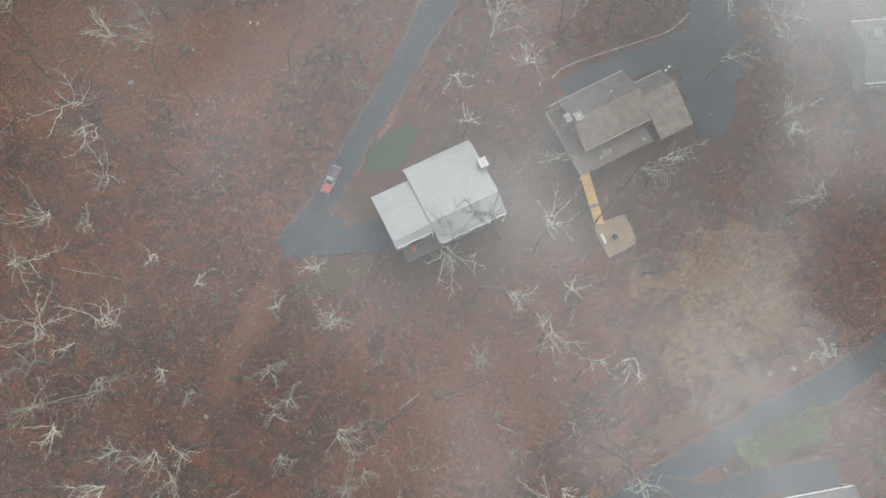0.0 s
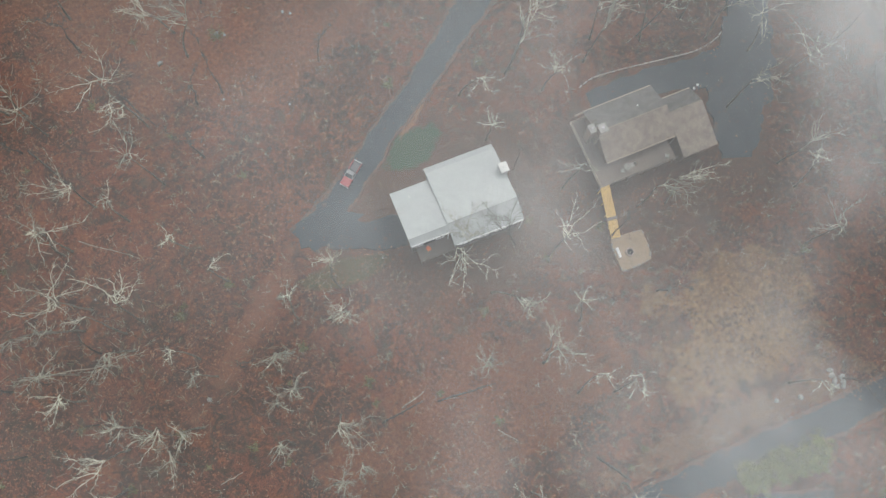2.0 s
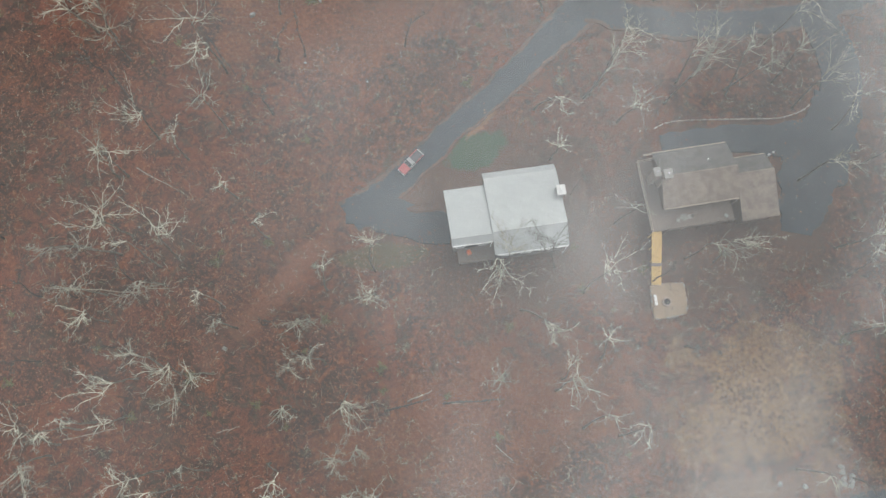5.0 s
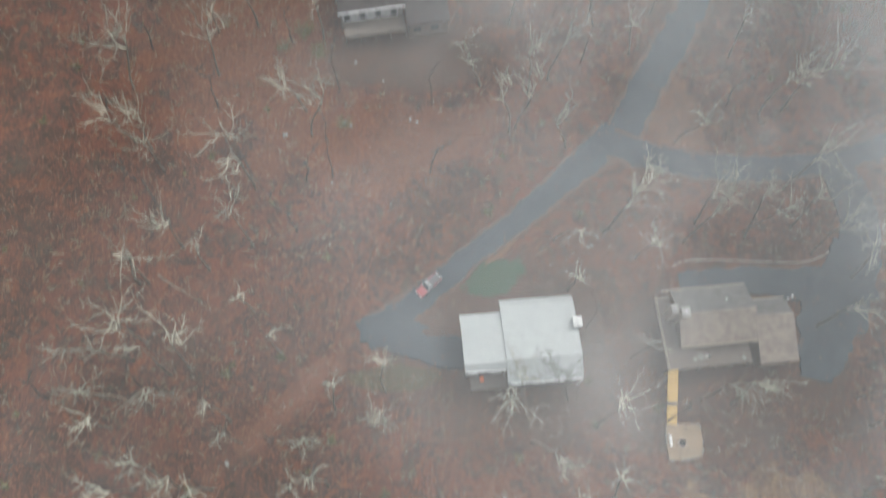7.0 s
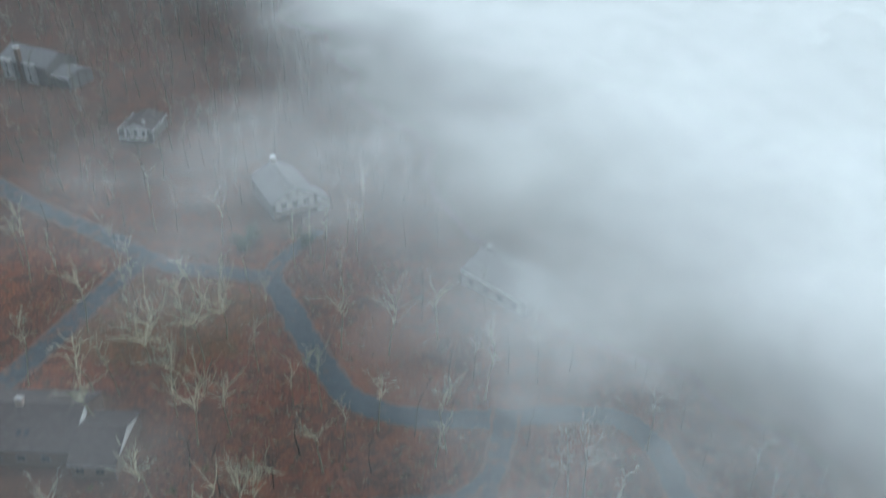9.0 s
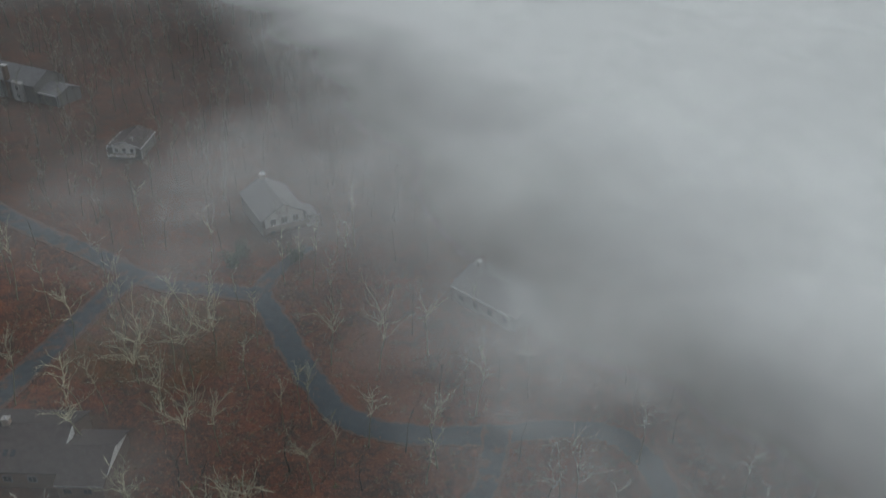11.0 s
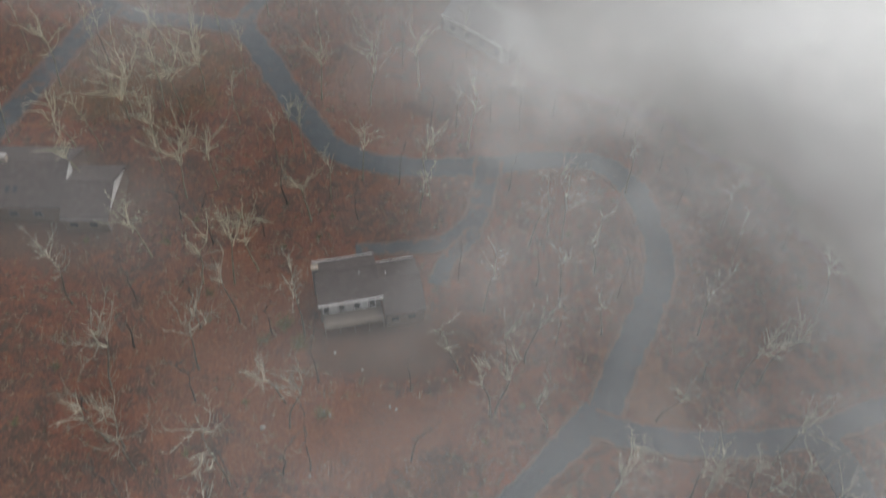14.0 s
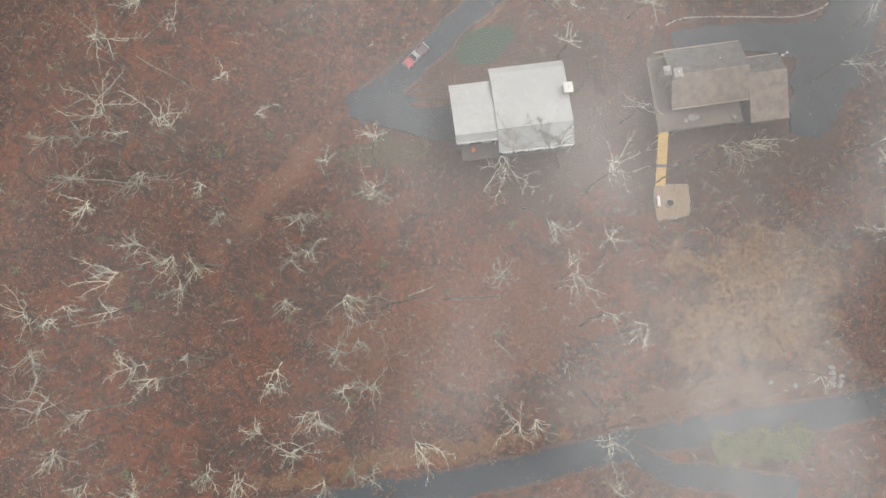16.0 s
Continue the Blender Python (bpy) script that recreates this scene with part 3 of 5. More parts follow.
def gutter(house, x0, x1, y, z, material=None, out=-1):
    bm = bmesh.new()
    box(bm, x0, x1, min(y, y + out * 0.15), max(y, y + out * 0.15), z - 0.24, z + 0.05, 0.02)
    rod(bm, (x1 - 0.15, y + out * 0.08, z - 0.2), (x1 - 0.15, y + out * 0.08, 0.0), 0.05, 6)
    return part("gutter", bm, material or TRIM_WHITE, house, "white gutter")


def chimney(house, x, y, z0, z1, w, d, material=BRICK, cap=CAP):
    c = part("chimney", boxed(x - w / 2, x + w / 2, y - d / 2, y + d / 2, z0, z1, 0.03), material, house)
    bm = boxed(x - w / 2 - 0.1, x + w / 2 + 0.1, y - d / 2 - 0.1, y + d / 2 + 0.1, z1 + 0.002, z1 + 0.16, 0.03)
    part("cap", bm, cap, c, "pale chimney cap")
    part("flue", rod(bmesh.new(), (x, y, z1 + 0.15), (x, y, z1 + 0.5), min(w, d) * 0.14, 10), STEEL, c)
    return c


def vent_pipe(house, x, y, z):
    part("vent_pipe", rod(bmesh.new(), (x, y, z - 0.6), (x, y, z + 0.55), 0.07, 8), PVC_WHITE, house)


def deck(house, x0, x1, y0, y1, z, material, rails="swe", rail_mat=None, board=0.16):
    bm = bmesh.new()
    y = y0
    while y < y1 - 0.02:
        box(bm, x0, x1, y + 0.006, min(y + board, y1) - 0.006, z - 0.05, z)
        y += board
    box(bm, x0 + 0.05, x1 - 0.05, y0 + 0.05, y0 + 0.15, z - 0.3, z - 0.052)
    box(bm, x0 + 0.05, x1 - 0.05, y1 - 0.15, y1 - 0.05, z - 0.3, z - 0.052)
    d = part("deck", bm, material, house, "weathered board deck")
    nx = max(2, int((x1 - x0) / 2.4) + 1)
    for px in np.linspace(x0 + 0.1, x1 - 0.1, nx):
        part("post", boxed(px - 0.07, px + 0.07, y0 + 0.16, y0 + 0.30, -0.1, z - 0.052), material, d)
    runs = {"s": ((x0, y0 + 0.06), (x1, y0 + 0.06)), "n": ((x0, y1 - 0.06), (x1, y1 - 0.06)),
            "w": ((x0 + 0.06, y0), (x0 + 0.06, y1)), "e": ((x1 - 0.06, y0), (x1 - 0.06, y1))}
    for key in rails:
        (ax, ay), (bx, by) = runs[key]
        bm = bmesh.new()
        length = math.hypot(bx - ax, by - ay)
        for zz, h in ((z + 0.95, 0.06), (z + 0.12, 0.05)):
            box(bm, min(ax, bx) - 0.035, max(ax, bx) + 0.035, min(ay, by) - 0.035, max(ay, by) + 0.035, zz, zz + h)
        n = int(length / 0.22)
        for i in range(n + 1):
            t = i / n
            w = 0.05 if i % 9 == 0 else 0.018
            px, py = ax + (bx - ax) * t, ay + (by - ay) * t
            box(bm, px - w, px + w, py - w, py + w, z, z + 0.96)
        part("railing", bm, rail_mat or material, d)
    return d


def house_at(x, y, yaw, label, foot, name="house", scale=1.0):
    h = thing(name, pose(x, y, 0, 0, 0, yaw) @ Matrix.Scale(scale, 4), label, "house")
    FOOTPRINTS.append((x, y, radians(yaw), foot))
    return h


# white-roofed house
h = house_at(13, 34, 7, "house with a white standing-seam metal roof and grey walls", (-9.6, 8.8, -7.6, 6.2))
block(h, [(5.95, 4.95), (4.85, 5.75), (-4.2, 7.3), (-7.4, 5.5)], -3.0, 8.6, WALL_GREY, WHITE_ROOF, seams=0.9)
block(h, [(4.0, 5.05), (0.4, 6.2), (-4.35, 7.0), (-5.35, 6.3)], -9.4, -3.0, WALL_GREY, WHITE_ROOF, seams=0.9)
chimney(h, 8.4, 0.85, 0.0, 7.7, 1.2, 1.4, WALL_PALE, WALL_WHITE)
gutter(h, -9.3, -3.1, -5.36, 6.25)
gutter(h, -2.6, 8.5, -7.41, 5.45)
vent_pipe(h, 6.5, -2.2, 7.0)
vent_pipe(h, -6.8, 2.2, 6.0)
deck(h, -8.5, -2.7, -7.5, -4.98, 2.5, DECK_GREY, "sw")
for wx in (-0.8, 2.2, 5.2):
    window(h, wx, -7.0, 2.2, 1.6, 1.4, (0, -1))
    window(h, wx, 5.55, 3.0, 1.3, 1.3, (0, 1))
for wx in (-8.0, -4.4):
    window(h, wx, -4.95, 2.9, 1.2, 1.4, (0, -1))
door(h, -6.2, -4.95, 2.5, 1.7, 2.05, (0, -1), GLASS)
window(h, -9.0, -1.0, 2.4, 1.5, 1.4, (-1, 0))
window(h, 8.2, -3.5, 3.0, 1.4, 1.3, (1, 0))

# brown-roofed house with the long decks
h = house_at(47, 37, 8, "sprawling house with a weathered brown shingle roof and decks", (-12.0, 9.0, -6.4, 7.2))
block(h, [(6.9, 4.8), (2.2, 7.1), (-2.3, 4.7)], -9.6, 2.6, WALL_BROWN, BROWN_ROOF)
block(h, [(4.3, 4.1), (1.1, 6.0), (-6.0, 3.9)], 2.6, 8.7, WALL_BROWN, BROWN_ROOF)
# thin skins on the north slopes whose darker colour paints their shade
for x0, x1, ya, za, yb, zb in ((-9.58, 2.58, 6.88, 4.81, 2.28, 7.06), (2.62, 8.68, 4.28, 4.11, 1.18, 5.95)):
    part("north_slope", prism([(ya, za + 0.005), (ya, za + 0.035), (yb, zb + 0.035), (yb, zb + 0.005)], x0, x1), SHADED_ROOF, h, "north slope of mossy shingles with its shade put into the colour")
gutter(h, -9.5, 2.9, -2.31, 4.65, TAN_TRIM)
gutter(h, -9.5, 2.5, 6.91, 4.75, TAN_TRIM, out=1)
gutter(h, 2.9, 8.6, 4.31, 4.05, TAN_TRIM, out=1)
chimney(h, -8.9, 2.3, 0.0, 8.2, 1.2, 1.3)
chimney(h, -10.3, 3.0, 0.0, 7.6, 0.9, 1.3, BRICK)
vent_pipe(h, -1.5, 4.2, 6.1)
deck(h, -11.8, -9.25, -5.4, 6.4, 3.0, DECK_GREY, "wn", TAN_TRIM)
deck(h, -9.25, 1.8, -5.5, -1.92, 2.96, DECK_GREY, "s")
for wx in (-7.5, -4.5, -1.5, 1.0):
    window(h, wx, -1.9, 3.05, 1.5, 1.2, (0, -1), 1, WALL_BROWN)
for wx in (4.2, 7.0):
    window(h, wx, -5.6, 1.4, 1.4, 1.3, (0, -1), 1, WALL_BROWN)
    window(h, wx, 3.9, 1.4, 1.4, 1.3, (0, 1), 1, WALL_BROWN)
door(h, 8.3, -1.0, 0.0, 3.2, 2.2, (1, 0), WALL_GREY)

# dark-roofed house with the row of tall windows
h = house_at(-11, 100, 12, "dark shingled house with white fascias and a row of tall windows", (-11.2, 9.4, -10.4, 5.2))
block(h, [(4.9, 5.5), (0.4, 7.5), (-5.9, 5.5)], -10.9, 1.1, WALL_GREY, DARK_ROOF, over=0.3)
block(h, [(3.6, 4.2), (-2.2, 6.2), (-9.4, 4.1)], 1.1, 9.0, WALL_BROWN, DARK_ROOF)
part("fascia", boxed(-11.0, 1.3, -6.12, -5.92, 5.22, 5.58, 0.01), TRIM_WHITE, h, "broad white fascia board")
part("fascia", boxed(-10.9, 1.0, 4.92, 5.06, 5.25, 5.56, 0.01), TRIM_WHITE, h, "white fascia board")
part("fascia", boxed(1.3, 8.8, 3.62, 3.74, 3.98, 4.24, 0.01), TRIM_WHITE, h, "white fascia board")
chimney(h, -10.5, 1.3, 0.0, 8.2, 1.2, 1.0, WALL_GREY, TAN_TRIM)
vent_pipe(h, -2.4, -0.8, 7.2)
vent_pipe(h, 2.6, -0.8, 5.9)
for i in range(7):
    window(h, -9.5 + i * 1.45, -5.6, 2.62, 1.05, 2.3, (0, -1), 0, None, CURTAINED if i % 2 else GLASS)
deck(h, -10.3, 0.9, -9.2, -5.62, 2.5, DECK_GREY, "sw")
for wx in (3.0, 6.2):
    window(h, wx, -9.0, 1.5, 1.4, 1.3, (0, -1), 1, WALL_BROWN)
door(h, 8.6, -5.0, 0.0, 2.6, 2.1, (1, 0), WALL_BROWN)

# dark house under the trees
h = house_at(-83, 128, 0, "dark grey house with a white gable end among trees", (-16.5, 18, -13.8, 7.5))
block(h, [(7.2, 4.8), (-0.8, 8.3), (-10.8, 4.4)], -16.0, 7.6, WALL_BROWN, DARK_ROOF)
block(h, [(2.2, 4.2), (-5.4, 7.1), (-13.4, 3.9)], 7.6, 17.6, WALL_BROWN, DARK_ROOF)
bm = prism([(1.4, 4.0), (-5.4, 6.7), (-12.6, 3.8)], 17.21, 17.3)
part("gable_panel", bm, WALL_WHITE, h, "white painted gable")
part("flashing", prism([(-1.2, 8.25), (-1.2, 6.2), (-9.6, 4.9), (-9.6, 5.1)], 7.56, 7.68), WALL_WHITE, h)
chimney(h, -6.0, -0.9, 4.0, 9.6, 1.5, 1.2, BRICK, CAP)
gutter(h, 7.8, 17.5, -13.41, 3.85, WALL_GREY)
for wx in (-12.0, -8.0, -3.0, 2.0):
    window(h, wx, -10.4, 1.6, 1.6, 1.4, (0, -1), 1, WALL_GREY)
    window(h, wx, 6.8, 1.8, 1.4, 1.3, (0, 1))
for wx in (10.0, 14.0):
    window(h, wx, -13.0, 1.3, 1.6, 1.3, (0, -1), 1, WALL_BROWN)
for sx in (-4.2, -2.6):
    bm = prism([(-7.6, 5.62), (-6.3, 6.13), (-6.3, 6.25), (-7.6, 5.74)], sx - 0.45, sx + 0.45)
    part("skylight", bm, GLASS, h)

# gabled house with the balcony
h = house_at(-53.6, 231, -60, "grey-roofed gabled house with a white balcony front", (-11, 13, -8, 8))
block(h, [(7.6, 5.6), (0.0, 10.0), (-7.6, 5.6)], -11.0, 10.6, WALL_GREY, GREY_ROOF, over=0.5)
part("gable_panel", prism([(6.2, 5.9), (0.0, 9.4), (-6.2, 5.9), (-6.2, 3.0), (6.2, 3.0)], 10.11, 10.2), WALL_WHITE, h, "white painted gable")
chimney(h, -9.5, 0.2, 5.0, 11.4, 1.8, 1.4, BRICK, TRIM_WHITE)
for wy in (-3.6, 0.0, 3.6):
    window(h, 10.2, wy, 3.4, 1.8, 2.0, (1, 0))
for wy in (-4.0, 4.0):
    window(h, 10.24, wy, 0.5, 1.6, 1.4, (1, 0), 1, WALL_BROWN)
deck(h, 10.25, 13.2, -7.0, 7.0, 3.0, DECK_GREY, "esn", DECK_GREY)
part("lower_wall", boxed(10.12, 10.24, -7.0, 7.0, -0.2, 2.6), WALL_BROWN, h, "dark lower storey")
part("side_wing", boxed(2.0, 10.0, 7.3, 11.0, -0.2, 3.0), WALL_WHITE, h)
part("wing_roof", prism([(11.5, 2.95), (7.4, 4.4), (7.4, 4.6), (11.5, 3.15)], 1.6, 10.4), GREY_ROOF, h)

# house half lost in the fog
h = house_at(15, 193, -42, "grey house with white gutters half lost in fog", (-6, 18, -13, 5))
block(h, [(4.4, 4.6), (-4.0, 8.2), (-12.2, 4.7)], -5.8, 17.2, WALL_GREY, GREY_ROOF)
gutter(h, -5.6, 15.0, -12.21, 4.7)
part("fascia", boxed(6.0, 17.0, 4.42, 4.56, 4.3, 4.66), TRIM_WHITE, h, "white fascia board")
part("ridge_vent", boxed(4.0, 16.8, -4.15, -3.85, 8.2, 8.34), TRIM_WHITE, h)
chimney(h, -3.0, -3.4, 3.0, 9.8, 1.3, 1.3, WALL_GREY, TRIM_WHITE)
for wy in (-8.0, -4.0, 0.0):
    window(h, 16.8, wy, 2.0, 1.6, 1.5, (1, 0))
for wx in (-2.0, 3.0, 8.0, 13.0):
    window(h, wx, -11.8, 1.4, 1.6, 1.5, (0, -1), 1, WALL_GREY)

# tall white-fronted house at the wood's far edge
h = house_at(-176, 333, -24, "tall grey house with two pale window bays and a dark chimney", (-14, 20, -7, 9), scale=1.2)
block(h, [(8.0, 6.2), (1.0, 10.0), (-6.0, 6.2)], -13.0, 10.0, WALL_GREY, GREY_ROOF)
block(h, [(6.0, 4.0), (1.0, 6.0), (-5.0, 4.0)], 10.0, 19.0, WALL_GREY, GREY_ROOF)
for bx in (-8.5, 2.5):
    part("bay_wall", prism([(-5.7, 0.0), (-6.6, 0.0), (-6.6, 6.4), (-5.7, 7.0)], bx - 2.4, bx + 2.4), WALL_PALE, h, "pale grey projecting bay")
    for wz in (0.9, 3.9):
        window(h, bx, -6.6, wz, 1.5, 1.8, (0, -1))
chimney(h, -3.0, -5.2, 0.0, 11.6, 1.6, 1.4, WALL_BROWN, TRIM_WHITE)
gutter(h, 10.2, 18.8, -5.01, 4.0)

# dark gabled house between fog and trees
h = house_at(-114.5, 279, -92, "dark gabled house with white eaves and a pale front", (-10, 10, -8, 8), scale=0.8)
block(h, [(7.8, 5.6), (0.0, 8.6), (-7.8, 5.6)], -10.0, 9.6, WALL_GREY, DARK_ROOF)
gutter(h, -9.8, 9.5, -7.81, 5.6)
gutter(h, -9.8, 9.5, 7.81, 5.6, out=1)
for s in (-1, 1):
    part("bargeboard", prism([(s * 7.8, 5.62), (0, 8.64), (0, 8.36), (s * 7.8, 5.34)], 9.602, 9.7), TRIM_WHITE, h)
part("gable_panel", prism([(5.2, 6.0), (0.0, 7.9), (-5.2, 6.0), (-5.2, 2.8), (5.2, 2.8)], 9.21, 9.3), WALL_WHITE, h, "pale front wall")
chimney(h, 5.5, 2.6, 4.0, 8.6, 1.5, 1.1, WALL_PALE, CAP)
for wy in (-3.5, 0.0, 3.5):
    window(h, 9.3, wy, 3.3, 1.5, 1.8, (1, 0))
deck(h, 9.35, 13.0, -6.0, 6.0, 2.7, DECK_GREY, "e", TRIM_WHITE)

# grey house beyond the hedge
h = house_at(52, -32.6, -9, "low grey house with a white roof edge behind the hedge", (-6.5, 5, -8, 6))
block(h, [(5.6, 4.0), (-1.0, 6.4), (-7.6, 4.0)], -6.4, 4.4, WALL_GREY, GREY_ROOF)
gutter(h, -6.2, 4.2, 5.61, 4.0, out=1)
for wx in (-3.5, 1.5):
    window(h, wx, 5.2, 1.2, 1.5, 1.3, (0, 1))

# grey house at the wood's east edge
h = house_at(94.5, 33.2, -13, "grey-roofed house with white gutters among pale trees", (-8.5, 9, -6, 6.5))
block(h, [(5.6, 4.2), (0.0, 6.6), (-5.4, 4.2)], -7.6, 8.6, WALL_GREY, GREY_ROOF)
gutter(h, -7.4, 8.4, 5.61, 4.2, out=1)
gutter(h, -7.4, 8.4, -5.41, 4.2)
chimney(h, -5.6, 1.8, 3.0, 7.4, 1.3, 1.5, WALL_GREY, CAP)
for wx in (-4.0, 1.0, 5.5):
    window(h, wx, -5.0, 1.3, 1.5, 1.3, (0, -1))

# ---- trees ----


class Tubes:
    """Collects tapered round branches into one mesh."""

    def __init__(self):
        self.v, self.f = [], []

    def add(self, pts, radii, sides):
        base = len(self.v)
        for i, p in enumerate(pts):
            along = (pts[min(i + 1, len(pts) - 1)] - pts[max(i - 1, 0)]).normalized()
            a = along.cross(Vector((0.31, 0.77, 0.55))).normalized()
            b = along.cross(a)
            for s in range(sides):
                w = 2 * math.pi * s / sides
                self.v.append(p + (a * math.cos(w) + b * math.sin(w)) * radii[i])
        for i in range(len(pts) - 1):
            for s in range(sides):
                t = (s + 1) % sides
                self.f.append((base + i * sides + s, base + i * sides + t, base + (i + 1) * sides + t, base + (i + 1) * sides + s))
        self.f.append(tuple(base + (len(pts) - 1) * sides + s for s in range(sides)))


def wander(start, way, length, steps, rng, bend=0.25, lift=0.1):
    pts, p, d = [Vector(start)], Vector(start), Vector(way).normalized()
    for _ in range(steps):
        d = (d + Vector((rng.uniform(-bend, bend), rng.uniform(-bend, bend), rng.uniform(-bend, bend) * 0.6 + lift))).normalized()
        p = p + d * (length / steps)
        pts.append(p.copy())
    return pts


def taper(r0, r1, n):
    return [r0 + (r1 - r0) * i / (n - 1) for i in range(n)]


def branch(tubes, twigs, rng, start, way, length, r, depth, dense, lift):
    """A crooked limb that forks to both sides and ends in fine twigs."""
    steps = 10 if depth == 0 else 5
    line = wander(start, way, length, steps, rng, 0.33, lift)
    tubes.add(line, taper(r, max(0.016, r * 0.3), steps + 1), 5 if depth == 0 else 4)
    count = int(rng.uniform(0.7, 1.2) * dense * (8 if depth == 0 else 4) + 0.5)
    side = rng.choice((-1, 1))
    for j in range(count):
        f = (j + rng.uniform(0.6, 1.3)) / (count + 0.4)
        k = min(steps - 1, max(1, int(f * steps)))
        at = line[k].lerp(line[k + 1], rng.random())
        ahead = (line[k + 1] - line[k]).normalized()
        side = -side if rng.random() < 0.8 else side
        out = Matrix.Rotation(side * rng.uniform(0.4, 1.1), 3, "Z") @ ahead
        out.z += rng.uniform(-0.25, 0.45)
        piece = length * (1.0 - 0.5 * f) * rng.uniform(0.18, 0.5)
        if depth == 0:
            branch(tubes, twigs, rng, at, out, piece, max(0.024, r * 0.55 * (1.1 - 0.5 * f)), 1, dense, lift)
        else:
            twigs.add(wander(at, out, max(0.4, piece), 3, rng, 0.45, lift), taper(0.022, 0.010, 4), 3)


def tree_meshes(seed, height, reach, heading, fan, limbs, dense=1.0, slope=(0.35, 0.85), lift=0.02, thick=1.0, leader=False):
    """Trunk, crown and twigs of a bare tree whose limbs spread over a fan about the heading (degrees)."""
    rng = random.Random(seed)
    trunk, crown, twigs = Tubes(), Tubes(), Tubes()
    lean = Vector((rng.uniform(-0.06, 0.06), rng.uniform(-0.06, 0.06), 1))
    stem = wander((0, 0, -0.2), lean, height * (0.55 if leader else 0.62), 9, rng, 0.10, 0.0)
    trunk.add(stem, [0.24 * thick] + taper(0.17 * thick, 0.08 * thick, 9), 7)
    forks = []
    if leader:
        forks.append(wander(stem[-1], lean, height * 0.4, 8, rng, 0.26, 0.05))
    for i in range(max(1, limbs // 3)):
        a = radians(heading + (rng.uniform(-0.4, 0.4)) * fan)
        forks.append(wander(stem[-1 if i % 2 == 0 else -2], (math.cos(a) * 0.8, math.sin(a) * 0.8, 1.0), reach * rng.uniform(0.3, 0.55), 4, rng, 0.3, 0.0))
    for line in forks:
        crown.add(line, taper(0.078 * thick, 0.04 * thick, len(line)), 6)
    for i in range(limbs):
        share = (i + rng.uniform(0.1, 0.9)) / limbs - 0.5
        a = radians(heading + share * fan)
        near = forks[i % len(forks)] if not leader or i % 3 == 2 else forks[0]
        start = near[rng.randrange(1, len(near))]
        way = Vector((math.cos(a), math.sin(a), rng.uniform(*slope)))
        length = reach * rng.choice((0.5, 0.75, 0.95, 1.1)) * rng.uniform(0.85, 1.1)
        branch(crown, twigs, rng, start, way, length, rng.uniform(0.044, 0.070) * thick, 0, dense, lift)
    return trunk, crown, twigs


PALE = "bare tree with pale lichened branches above fallen leaves"
MOSSY = "bare tree with yellow-green mossy branches"
SLIM = "slim bare young tree with dark thin branches"
BARKS = {PALE: (GREY_BARK, PALE_BARK, TWIG), MOSSY: (MOSSY_TRUNK, MOSSY_BARK, TWIG), SLIM: (TRUNK, DARK_LIMB, DARK_LIMB)}


def build_tree(seed, label, kind=None, **shape):
    t = thing("tree", pose(0, 0, 0), label, "tree")
    for name, tubes, mat in zip(("trunk", "crown", "twigs"), tree_meshes(seed, **shape), BARKS[kind or label]):
        raw(name, tubes.v, tubes.f, mat, t, smooth=True)
    return t


pale_kinds = [build_tree(11 + i, PALE, height=17.0 + i % 4, reach=4.6, heading=0, fan=360, limbs=9 + i % 4, slope=(0.5, 1.3), leader=True) for i in range(6)]
mossy_kinds = [build_tree(41 + i, MOSSY, height=16.0 + i, reach=4.8, heading=0, fan=360, limbs=10 + i % 3, slope=(0.5, 1.2), leader=True) for i in range(5)]
slim_kinds = [build_tree(71 + i, SLIM, height=15.0 + i, reach=2.4, heading=0, fan=360, limbs=4 + i % 3, slope=(0.6, 1.5), thick=0.75, leader=True) for i in range(5)]

# each row: crown's middle x, y, its reach, the way its limbs lean, the fan they fill, how many
GROVE_WEST_EDGE = [
    (-56.0, 66.4, 5.3, 198, 100, 6), (-44.1, 47.6, 5.1, 193, 220, 6), (-32.7, 57.9, 4.4, -101, 130, 6), (-31.5, 48.8, 3.8, 0, 360, 5),
    (-45.5, 40.6, 5.7, -24, 70, 6), (-49.9, 41.9, 3.3, 143, 160, 5), (-38.1, 44.2, 2.5, 0, 360, 6), (-46.4, 31.5, 5.0, 0, 360, 8),
    (-37.6, 28.0, 5.3, 13, 190, 9),
]
GROVE_WEST_EDGE_B = [
    (-42.9, 26.2, 3.0, 193, 60, 3), (-41.1, 21.7, 5.2, -91, 110, 9), (-49.9, 22.1, 4.1, -66, 280, 8), (-23.7, 31.0, 2.8, 18, 110, 4),
    (-32.2, 19.5, 2.7, 193, 160, 4), (-52.8, 29.0, 2.7, 203, 140, 5), (-47.9, 28.5, 2.9, 0, 360, 6), (-29.4, 37.2, 2.8, -36, 200, 5),
    (-29.2, 15.9, 1.9, -76, 160, 4),
]
GROVE_WEST_LOW = [
    (-46.1, 8.4, 4.8, 198, 95, 8), (-38.4, 8.1, 4.5, -111, 130, 7), (-32.9, 9.4, 3.9, -66, 330, 7), (-36.7, 3.6, 3.5, -101, 120, 5),
    (-49.8, 16.7, 3.6, -106, 130, 6), (-52.2, 1.0, 2.7, -46, 200, 6), (-46.1, 3.1, 2.4, 193, 160, 5), (-55.5, -0.7, 4.2, 0, 360, 9),
    (-17.4, 16.2, 3.6, -81, 200, 9),
]
